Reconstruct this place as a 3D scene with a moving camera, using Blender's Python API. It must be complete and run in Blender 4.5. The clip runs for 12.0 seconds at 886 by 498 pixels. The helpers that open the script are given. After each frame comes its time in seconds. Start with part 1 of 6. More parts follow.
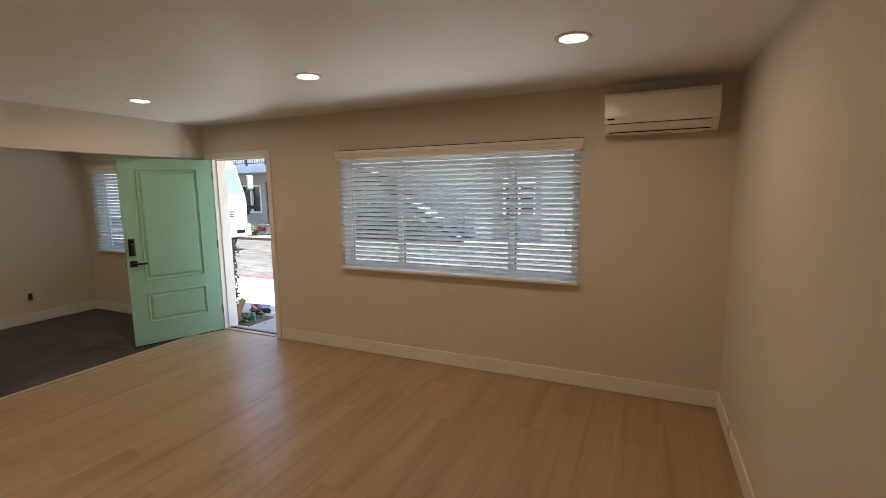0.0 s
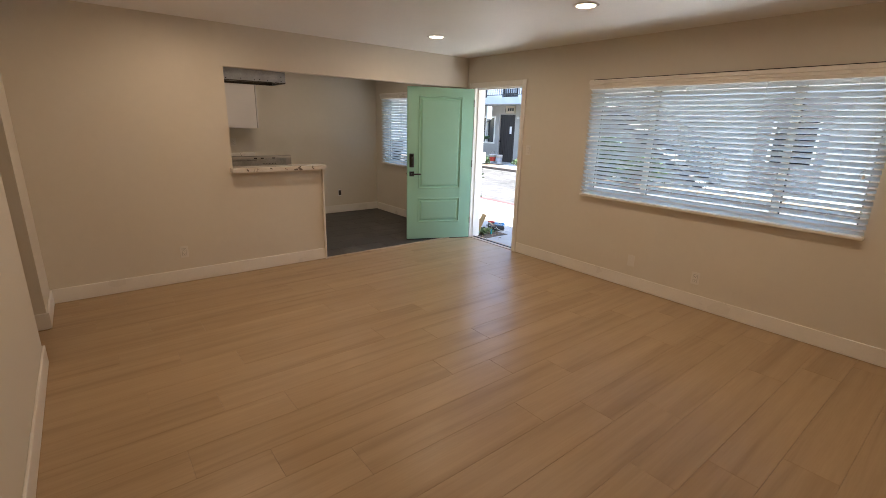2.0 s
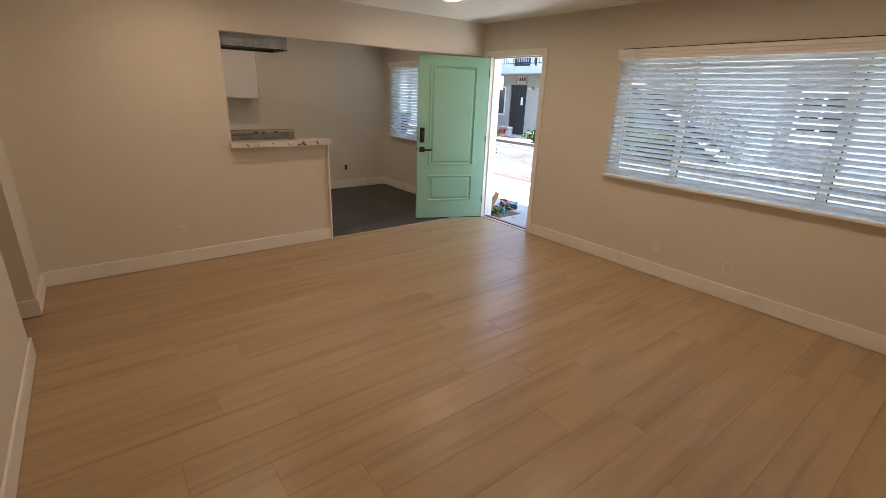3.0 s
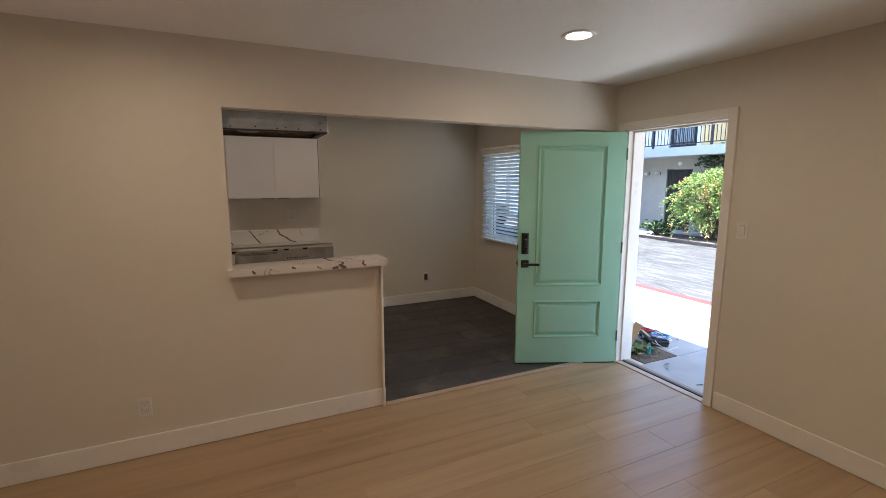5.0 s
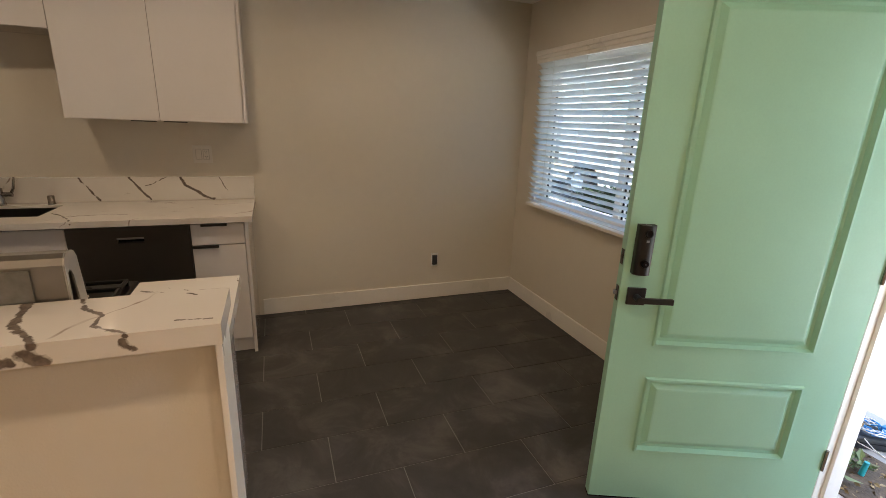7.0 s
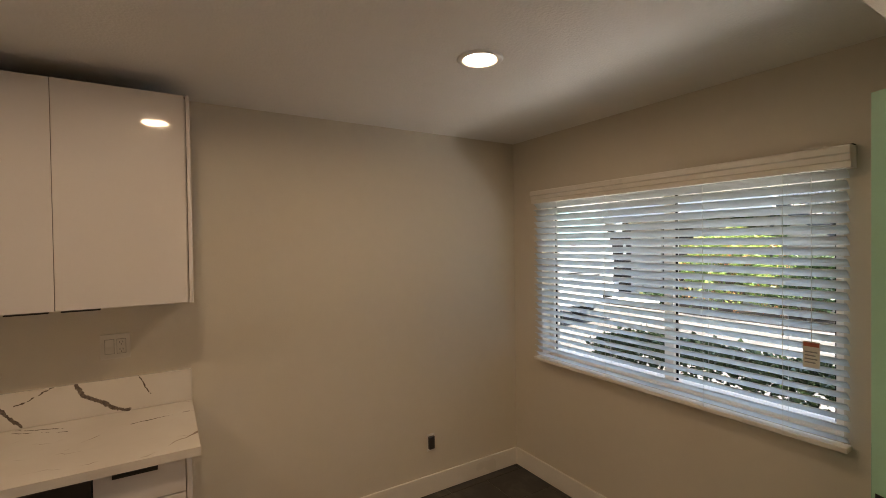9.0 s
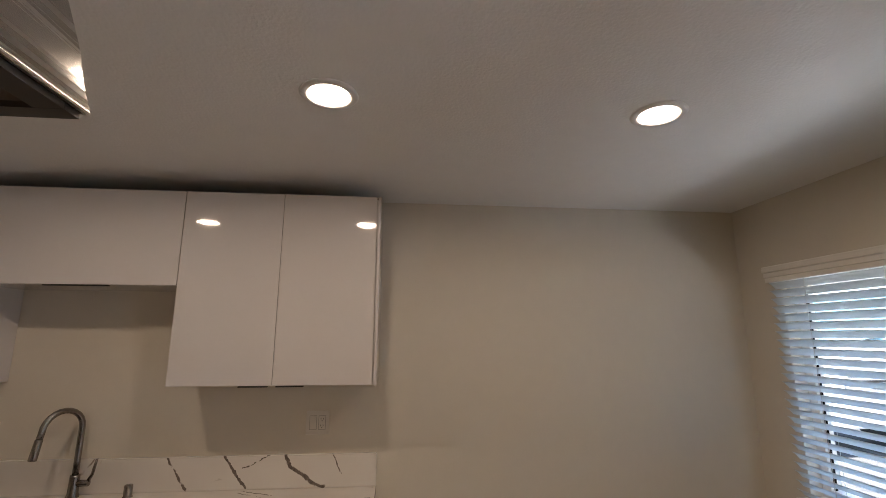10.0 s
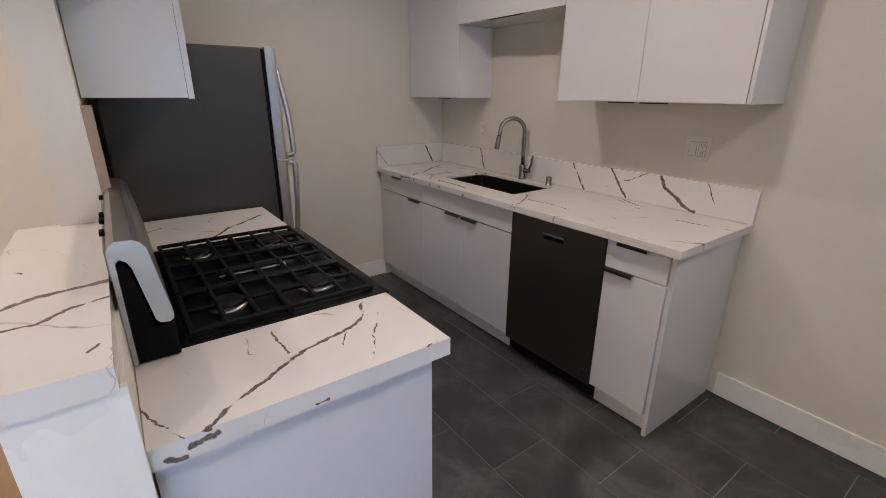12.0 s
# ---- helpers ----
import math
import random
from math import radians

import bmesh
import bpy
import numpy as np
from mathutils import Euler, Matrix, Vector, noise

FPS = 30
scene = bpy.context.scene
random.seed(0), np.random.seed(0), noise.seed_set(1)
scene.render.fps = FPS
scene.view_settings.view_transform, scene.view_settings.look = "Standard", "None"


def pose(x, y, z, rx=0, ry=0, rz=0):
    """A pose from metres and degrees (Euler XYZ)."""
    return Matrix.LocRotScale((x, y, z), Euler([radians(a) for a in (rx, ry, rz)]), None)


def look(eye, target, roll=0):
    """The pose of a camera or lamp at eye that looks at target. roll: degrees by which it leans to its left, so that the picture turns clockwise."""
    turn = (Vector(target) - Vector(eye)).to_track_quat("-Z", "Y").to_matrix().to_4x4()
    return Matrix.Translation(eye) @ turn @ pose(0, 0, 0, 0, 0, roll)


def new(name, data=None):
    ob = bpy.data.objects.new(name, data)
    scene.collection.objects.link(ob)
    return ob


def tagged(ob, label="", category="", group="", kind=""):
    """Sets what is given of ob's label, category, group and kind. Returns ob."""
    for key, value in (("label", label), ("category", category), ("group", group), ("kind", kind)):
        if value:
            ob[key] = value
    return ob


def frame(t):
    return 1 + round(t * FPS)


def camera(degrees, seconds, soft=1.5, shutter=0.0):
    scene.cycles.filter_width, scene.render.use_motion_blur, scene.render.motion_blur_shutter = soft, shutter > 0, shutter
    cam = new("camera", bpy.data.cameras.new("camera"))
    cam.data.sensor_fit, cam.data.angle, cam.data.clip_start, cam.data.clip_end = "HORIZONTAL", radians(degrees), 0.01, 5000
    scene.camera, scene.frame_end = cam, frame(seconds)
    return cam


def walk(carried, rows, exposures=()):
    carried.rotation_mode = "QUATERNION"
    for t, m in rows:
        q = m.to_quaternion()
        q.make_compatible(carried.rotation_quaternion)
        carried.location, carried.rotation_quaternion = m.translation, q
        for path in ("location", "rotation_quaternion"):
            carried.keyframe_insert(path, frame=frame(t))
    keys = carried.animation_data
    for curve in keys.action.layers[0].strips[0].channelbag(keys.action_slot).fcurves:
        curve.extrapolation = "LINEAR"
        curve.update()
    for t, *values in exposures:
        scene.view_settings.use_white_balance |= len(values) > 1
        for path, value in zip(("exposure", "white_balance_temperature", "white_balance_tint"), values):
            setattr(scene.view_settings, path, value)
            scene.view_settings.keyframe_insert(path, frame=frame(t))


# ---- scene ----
cam = camera(89.3, 12.0, 0.7)
PATH = [
    (0, (4.805, -3.766, 1.677), (3.989, -1.959, 1.41), -0.8),
    (0.5, (4.844, -3.953, 1.662), (3.71, -2.334, 1.358), 0.2),
    (1, (4.866, -4.06, 1.644), (3.482, -2.659, 1.297), 1.1),
    (1.5, (4.872, -4.187, 1.617), (3.369, -2.937, 1.197), 1.6),
    (2, (4.886, -4.275, 1.596), (3.383, -3.071, 1.055), 1.6),
    (2.5, (4.836, -4.243, 1.59), (3.354, -3.065, 0.944), 2.0),
    (2.7, (4.756, -4.219, 1.608), (3.286, -3.045, 0.931), 2.2),
    (4.3, (3.751, -3.498, 1.65), (2.053, -2.5, 1.307), 0.4),
    (4.5, (3.561, -3.369, 1.672), (1.828, -2.417, 1.373), 0.4),
    (5, (3.005, -3.079, 1.634), (1.215, -2.239, 1.334), -0.0),
    (5.5, (2.47, -2.731, 1.59), (0.648, -1.988, 1.233), 0.2),
    (6, (1.904, -2.371, 1.534), (0.074, -1.69, 1.104), 0.7),
    (6.5, (1.421, -2.114, 1.533), (-0.401, -1.461, 1.029), 1.7),
    (6.7, (1.258, -2.021, 1.513), (-0.555, -1.364, 0.986), 2.0),
    (8.3, (0.257, -2.056, 1.596), (-1.446, -1.12, 1.123), 0.3),
    (8.5, (0.211, -2.128, 1.633), (-1.493, -1.138, 1.291), -0.2),
    (9, (0.132, -2.265, 1.702), (-1.568, -1.213, 1.673), -0.8),
    (9.5, (0.118, -2.269, 1.709), (-1.64, -1.356, 1.985), 0.9),
    (9.7, (0.118, -2.224, 1.708), (-1.779, -1.567, 2.027), 0.2),
    (9.8, (0.112, -2.179, 1.686), (-1.782, -1.674, 2.052), 0.1),
    (10, (0.04, -2.061, 1.675), (-1.914, -1.873, 2.058), 0.1),
    (10.5, (0.027, -1.76, 1.682), (-1.855, -2.338, 2.035), 0.9),
    (11, (0.106, -1.523, 1.636), (-1.674, -2.43, 1.732), 0.6),
    (11.2, (0.103, -1.463, 1.595), (-1.598, -2.51, 1.494), -0.5),
    (11.5, (0.047, -1.418, 1.554), (-1.482, -2.664, 1.22), -0.4),
    (12, (-0.168, -1.397, 1.492), (-1.277, -2.924, 0.829), 0.3),
]
walk(cam, [(t, look(eye, aim, lean)) for t, eye, aim, lean in PATH],
     exposures=[(0, 2.54, 6500, 9), (0.5, 2.34, 6350, 9), (1.5, 2.78, 6200, 9), (2.5, 2.97, 6250, 9), (4.5, 2.84, 5750, 9), (5.5, 2.63, 5900, 8), (6, 2.85, 6050, 8), (6.5, 3.10, 6200, 7),
                (8.5, 3.42, 7600, 12), (9, 3.12, 7350, 12), (9.5, 3.06, 6550, 11), (10.5, 3.46, 5700, 12), (11.5, 3.58, 5400, 11), (12, 3.92, 5050, 10)])

# world, sun and lamps
SUN_EL, SUN_AZ = 70.0, 87.0   # degrees; azimuth clockwise from +y
world = bpy.data.worlds.new("sky")
scene.world = world
world.use_nodes = True
_wn = world.node_tree
_sky = _wn.nodes.new("ShaderNodeTexSky")
_sky.sky_type, _sky.sun_disc = "NISHITA", False
_sky.sun_elevation, _sky.sun_rotation = radians(SUN_EL), radians(SUN_AZ)
_bg = next(n for n in _wn.nodes if n.type == "BACKGROUND")
_bg.inputs["Strength"].default_value = 0.138
_wn.links.new(_sky.outputs["Color"], _bg.inputs["Color"])
_sd = bpy.data.lights.new("sun", "SUN")
_sd.energy, _sd.angle, _sd.color = 4.2, radians(0.5), (1.0, 0.95, 0.88)
_sun = new("sun", _sd)
_dir = Vector((math.sin(radians(SUN_AZ)) * math.cos(radians(SUN_EL)), math.cos(radians(SUN_AZ)) * math.cos(radians(SUN_EL)), math.sin(radians(SUN_EL))))
_sun.matrix_world = look(_dir * 30, (0, 0, 0))
LAMP_WATTS, KITCHEN_WATTS, LAMP_COLOUR = 0.81, 0.365, (1.0, 0.67, 0.41)
# the last lamp is unseen, added by the row's spacing to light the floor
LIVING_LAMPS = [(0.93, -1.27), (2.70, -1.27), (4.43, -1.27), (0.93, -3.46), (2.70, -3.46)]
KITCHEN_LAMPS = [(-1.327, -1.175), (-1.308, -2.30), (-1.285, -3.365)]

# ---- the plan, in metres ----
H = 2.44                       # ceiling
RX, SY = 5.37, -4.66           # living room: east wall and south wall
KX, KS = -2.493, -4.62         # kitchen: west wall and south wall
T = 0.115                      # partition thickness
WT = 0.16                      # outer wall thickness

# ---- materials ----
def nodes_of(name):
    m = bpy.data.materials.new(name)
    m.use_nodes = True
    nt = m.node_tree
    return m, nt, nt.nodes["Principled BSDF"]


def add(nt, kind, **values):
    n = nt.nodes.new(kind)
    for key, v in values.items():
        n.inputs[key].default_value = v
    return n


def position(nt, scale=(1, 1, 1), local=False):
    src = nt.nodes.new("ShaderNodeTexCoord").outputs["Object"] if local else nt.nodes.new("ShaderNodeNewGeometry").outputs["Position"]
    mp = nt.nodes.new("ShaderNodeMapping")
    mp.inputs["Scale"].default_value = scale
    nt.links.new(src, mp.inputs["Vector"])
    return mp.outputs["Vector"]


def noise_of(nt, vec, scale, detail=4.0, rough=0.55, distort=0.0):
    n = add(nt, "ShaderNodeTexNoise", Scale=scale, Detail=detail, Roughness=rough, Distortion=distort)
    nt.links.new(vec, n.inputs["Vector"])
    return n.outputs["Fac"]


def ramp(nt, fac, stops):
    r = nt.nodes.new("ShaderNodeValToRGB")
    el = r.color_ramp.elements
    while len(el) < len(stops):
        el.new(0.5)
    for e, (p, c) in zip(el, stops):
        e.position = p
        e.color = (*c, 1) if len(c) == 3 else c
    nt.links.new(fac, r.inputs["Fac"])
    return r.outputs["Color"]


def mix(nt, fac, a, b, mode="MIX"):
    n = nt.nodes.new("ShaderNodeMix")
    n.data_type, n.blend_type = "RGBA", mode
    for sock, v in ((n.inputs[0], fac), (n.inputs[6], a), (n.inputs[7], b)):
        if isinstance(v, (int, float)):
            sock.default_value = v
        elif isinstance(v, tuple):
            sock.default_value = (*v, 1)
        else:
            nt.links.new(v, sock)
    return n.outputs[2]


def bump(nt, bsdf, height, strength, distance):
    b = add(nt, "ShaderNodeBump", Strength=strength, Distance=distance)
    nt.links.new(height, b.inputs["Height"])
    nt.links.new(b.outputs["Normal"], bsdf.inputs["Normal"])


def plain(name, colour, rough=0.5, metal=0.0, vary=0.06, size=3.0, grain=60.0, relief=0.0, stretch=(1, 1, 1), coat=0.0, rvary=0.08, spec=0.5):
    """A surface with broad stains and fine grain; relief in metres."""
    m, nt, b = nodes_of(name)
    v = position(nt, stretch)
    big, fine = noise_of(nt, v, size, 3), noise_of(nt, v, grain, 4)
    dark = tuple(c * (1 - vary) for c in colour)
    light = tuple(min(1, c * (1 + vary)) for c in colour)
    c1 = ramp(nt, big, [(0.3, dark), (0.7, light)])
    c2 = ramp(nt, fine, [(0.3, (1 - vary,) * 3), (0.7, (1.0,) * 3)])
    nt.links.new(mix(nt, 1.0, c1, c2, "MULTIPLY"), b.inputs["Base Color"])
    rr = ramp(nt, big, [(0.25, (max(0, rough - rvary),) * 3), (0.75, (min(1, rough + rvary),) * 3)])
    nt.links.new(rr, b.inputs["Roughness"])
    b.inputs["Metallic"].default_value = metal
    b.inputs["Coat Weight"].default_value = coat
    b.inputs["Coat Roughness"].default_value = 0.04
    b.inputs["Specular IOR Level"].default_value = spec
    if relief:
        bump(nt, b, fine, 0.6, relief)
    return m


def wall_paint(name, colour, rough=0.6, relief=0.0012, scale=180.0):
    """Roller-painted plaster: orange-peel relief, faint patches."""
    m, nt, b = nodes_of(name)
    v = position(nt)
    big, mid, peel = noise_of(nt, v, 0.9, 3), noise_of(nt, v, 14, 3), noise_of(nt, v, scale, 3, 0.5)
    c = ramp(nt, big, [(0.3, tuple(x * 0.965 for x in colour)), (0.7, colour)])
    c = mix(nt, 1.0, c, ramp(nt, mid, [(0.3, (0.975,) * 3), (0.7, (1.0,) * 3)]), "MULTIPLY")
    nt.links.new(c, b.inputs["Base Color"])
    nt.links.new(ramp(nt, mid, [(0.3, (rough - 0.06,) * 3), (0.7, (rough + 0.06,) * 3)]), b.inputs["Roughness"])
    bump(nt, b, peel, 0.5, relief)
    return m


def quartz_mat(name, veins):
    """White engineered stone. veins: (half width, points in metres) of the main brown veins; thin random ones run between."""
    m, nt, b = nodes_of(name)
    v = position(nt, (1.0, 1.0, 1.0))
    base = ramp(nt, noise_of(nt, v, 2.2, 4), [(0.3, (0.67, 0.63, 0.575)), (0.7, (0.75, 0.72, 0.67))])

    def vein(scale, turn, seed, width, distort, gate_at, gate_scale):
        mp = add(nt, "ShaderNodeMapping", Location=seed, Rotation=turn)
        nt.links.new(v, mp.inputs["Vector"])
        w = nt.nodes.new("ShaderNodeTexWave")
        w.wave_type, w.bands_direction, w.wave_profile = "BANDS", "X", "SIN"
        for key, value in (("Scale", scale), ("Distortion", distort), ("Detail", 4.0), ("Detail Scale", 1.6), ("Detail Roughness", 0.62)):
            w.inputs[key].default_value = value
        nt.links.new(mp.outputs["Vector"], w.inputs["Vector"])
        swell = noise_of(nt, mp.outputs["Vector"], 9.0, 3)
        thick = add(nt, "ShaderNodeMath")
        thick.operation = "MULTIPLY_ADD"
        nt.links.new(swell, thick.inputs[0])
        thick.inputs[1].default_value, thick.inputs[2].default_value = width * 2.4, 1.0 - width * 2.0
        over = add(nt, "ShaderNodeMath")
        over.operation = "SUBTRACT"
        nt.links.new(w.outputs["Fac"], over.inputs[0])
        flip = add(nt, "ShaderNodeMath")
        flip.operation = "SUBTRACT"
        flip.inputs[0].default_value = 2.0 - width
        nt.links.new(thick.outputs[0], flip.inputs[1])
        nt.links.new(flip.outputs[0], over.inputs[1])
        line = add(nt, "ShaderNodeMath")
        line.operation, line.use_clamp = "MULTIPLY", True
        nt.links.new(over.outputs[0], line.inputs[0])
        line.inputs[1].default_value = 2.2 / width
        gate = ramp(nt, noise_of(nt, mp.outputs["Vector"], gate_scale, 2), [(gate_at, (0, 0, 0)), (gate_at + 0.05, (1, 1, 1))])
        return mix(nt, 1.0, line.outputs[0], gate, "MULTIPLY")
    thin = vein(2.3, (0.5, 0.3, 0.35), (2.9, 5.4, 1.1), 0.005, 4.0, 0.55, 4.2)
    cross = vein(0.95, (0.2, -0.4, 2.25), (1.7, 0.6, 0.3), 0.006, 3.0, 0.50, 2.6)
    c = mix(nt, cross, base, (0.30, 0.24, 0.20))
    c = mix(nt, thin, c, (0.34, 0.28, 0.23))

    def vmath(op, *ins):
        n = nt.nodes.new("ShaderNodeVectorMath")
        n.operation = op
        for sock, value in zip(n.inputs, ins):
            if isinstance(value, tuple):
                sock.default_value = value
            else:
                nt.links.new(value, sock)
        return n

    def fmath(op, *ins, clamp=False):
        n = nt.nodes.new("ShaderNodeMath")
        n.operation, n.use_clamp = op, clamp
        for sock, value in zip(n.inputs, ins):
            if isinstance(value, (int, float)):
                sock.default_value = value
            else:
                nt.links.new(value, sock)
        return n.outputs[0]
    # wander of the veins: coarse and fine
    way = v
    for scale, reach in ((11.0, 0.030), (55.0, 0.010)):
        nz = add(nt, "ShaderNodeTexNoise", Scale=scale, Detail=3.0, Roughness=0.6)
        nt.links.new(v, nz.inputs["Vector"])
        off = vmath("SUBTRACT", nz.outputs["Color"], (0.5, 0.5, 0.5)).outputs["Vector"]
        way = vmath("ADD", way, vmath("MULTIPLY", off, (reach, reach, reach)).outputs["Vector"]).outputs["Vector"]
    swell = fmath("MULTIPLY_ADD", noise_of(nt, v, 34.0, 3), 2.2, 0.10)
    near = None
    for half, points in veins:
        for p, q in zip(points, points[1:]):
            ab = Vector(q) - Vector(p)
            ap = vmath("SUBTRACT", way, tuple(p)).outputs["Vector"]
            along = fmath("MULTIPLY", vmath("DOT_PRODUCT", ap, tuple(ab)).outputs["Value"], 1.0 / ab.length_squared, clamp=True)
            foot = vmath("SCALE", tuple(ab))
            nt.links.new(along, foot.inputs["Scale"])
            far = fmath("MULTIPLY", vmath("LENGTH", vmath("SUBTRACT", ap, foot.outputs["Vector"]).outputs["Vector"]).outputs["Value"], 1.0 / half)
            near = far if near is None else fmath("MINIMUM", near, far)
    mask = fmath("MULTIPLY", fmath("SUBTRACT", swell, near), 2.5, clamp=True)
    c = mix(nt, fmath("MULTIPLY", mask, 0.92), c, ramp(nt, noise_of(nt, v, 70.0, 3), [(0.35, (0.055, 0.038, 0.030)), (0.65, (0.15, 0.115, 0.09))]))
    nt.links.new(c, b.inputs["Base Color"])
    b.inputs["Roughness"].default_value = 0.16
    return m


def plank_mat():
    """Pale oak plank, grain along y, each board its own tone."""
    m, nt, b = nodes_of("oak_plank")
    info = nt.nodes.new("ShaderNodeObjectInfo")
    off = nt.nodes.new("ShaderNodeVectorMath")
    off.operation = "SCALE"
    off.inputs[0].default_value = (13.0, 29.0, 7.0)
    nt.links.new(info.outputs["Random"], off.inputs["Scale"])
    shift = nt.nodes.new("ShaderNodeVectorMath")
    nt.links.new(position(nt), shift.inputs[0])
    nt.links.new(off.outputs["Vector"], shift.inputs[1])
    mp = add(nt, "ShaderNodeMapping", Scale=(12.0, 0.55, 1.0))
    nt.links.new(shift.outputs["Vector"], mp.inputs["Vector"])
    fig = noise_of(nt, mp.outputs["Vector"], 1.0, 3, 0.5, 0.6)
    mp2 = add(nt, "ShaderNodeMapping", Scale=(120.0, 4.0, 1.0))
    nt.links.new(shift.outputs["Vector"], mp2.inputs["Vector"])
    pore = noise_of(nt, mp2.outputs["Vector"], 1.0, 3, 0.6)
    tone = ramp(nt, info.outputs["Random"], [(0.0, (0.428, 0.299, 0.170)), (0.5, (0.440, 0.311, 0.179)), (1.0, (0.453, 0.322, 0.187))])
    c = mix(nt, 1.0, tone, ramp(nt, fig, [(0.24, (0.75, 0.72, 0.68)), (0.46, (0.95, 0.945, 0.935)), (0.70, (1.05, 1.05, 1.05))]), "MULTIPLY")
    c = mix(nt, 1.0, c, ramp(nt, pore, [(0.3, (0.93, 0.92, 0.90)), (0.6, (1, 1, 1))]), "MULTIPLY")
    nt.links.new(c, b.inputs["Base Color"])
    scuff = noise_of(nt, position(nt), 5.0, 5, 0.65)
    nt.links.new(ramp(nt, scuff, [(0.3, (0.28,) * 3), (0.7, (0.40,) * 3)]), b.inputs["Roughness"])
    bump(nt, b, pore, 0.25, 0.0006)
    return m


def tile_mat():
    m, nt, b = nodes_of("slate_tile")
    info = nt.nodes.new("ShaderNodeObjectInfo")
    v = position(nt)
    cloud, fine = noise_of(nt, v, 3.2, 6, 0.65, 0.6), noise_of(nt, v, 90, 4)
    c = ramp(nt, cloud, [(0.3, (0.028, 0.026, 0.0245)), (0.5, (0.054, 0.051, 0.048)), (0.72, (0.128, 0.120, 0.112))])
    c = mix(nt, 1.0, c, ramp(nt, info.outputs["Random"], [(0, (0.86,) * 3), (1, (1.1,) * 3)]), "MULTIPLY")
    dust = ramp(nt, noise_of(nt, v, 7.0, 6, 0.7), [(0.6, (0, 0, 0)), (0.8, (0.35, 0.35, 0.35))])
    c = mix(nt, dust, c, (0.13, 0.125, 0.12))
    nt.links.new(c, b.inputs["Base Color"])
    nt.links.new(ramp(nt, cloud, [(0.3, (0.42,) * 3), (0.7, (0.58,) * 3)]), b.inputs["Roughness"])
    bump(nt, b, fine, 0.3, 0.0008)
    return m


def steel_mat(name, colour, rough, along):
    """Brushed metal; along: scale of the streaks."""
    m, nt, b = nodes_of(name)
    v = position(nt, along)
    streak = noise_of(nt, v, 1.0, 4, 0.6)
    nt.links.new(ramp(nt, streak, [(0.3, tuple(c * 0.97 for c in colour)), (0.7, colour)]), b.inputs["Base Color"])
    nt.links.new(ramp(nt, streak, [(0.3, (rough - 0.015,) * 3), (0.7, (rough + 0.02,) * 3)]), b.inputs["Roughness"])
    b.inputs["Metallic"].default_value = 1.0
    b.inputs["Anisotropic"].default_value = 0.35
    if min(along) < 2:   # brushed along one axis
        d = add(nt, "ShaderNodeCombineXYZ", X=float(along[0] < 2), Y=float(along[1] < 2), Z=0.0)
        nt.links.new(d.outputs[0], b.inputs["Tangent"])
        b.inputs["Anisotropic"].default_value = 0.94
    return m


def leaf_mat(name, low, high):
    m, nt, b = nodes_of(name)
    g = nt.nodes.new("ShaderNodeNewGeometry")
    nt.links.new(ramp(nt, g.outputs["Random Per Island"], [(0.0, low), (1.0, high)]), b.inputs["Base Color"])
    b.inputs["Roughness"].default_value = 0.5
    b.inputs["Transmission Weight"].default_value = 0.0
    b.inputs["Subsurface Weight"].default_value = 0.0
    return m


def glass_mat():
    m, nt, b = nodes_of("window_glass")
    b.inputs["Base Color"].default_value = (0.96, 0.98, 0.98, 1)
    b.inputs["Roughness"].default_value = 0.0
    b.inputs["IOR"].default_value = 1.02
    b.inputs["Transmission Weight"].default_value = 1.0
    return m


def glow_mat(name, colour, strength):
    m, nt, b = nodes_of(name)
    b.inputs["Base Color"].default_value = (0.9, 0.88, 0.85, 1)
    b.inputs["Emission Color"].default_value = (*colour, 1)
    b.inputs["Emission Strength"].default_value = strength
    return m


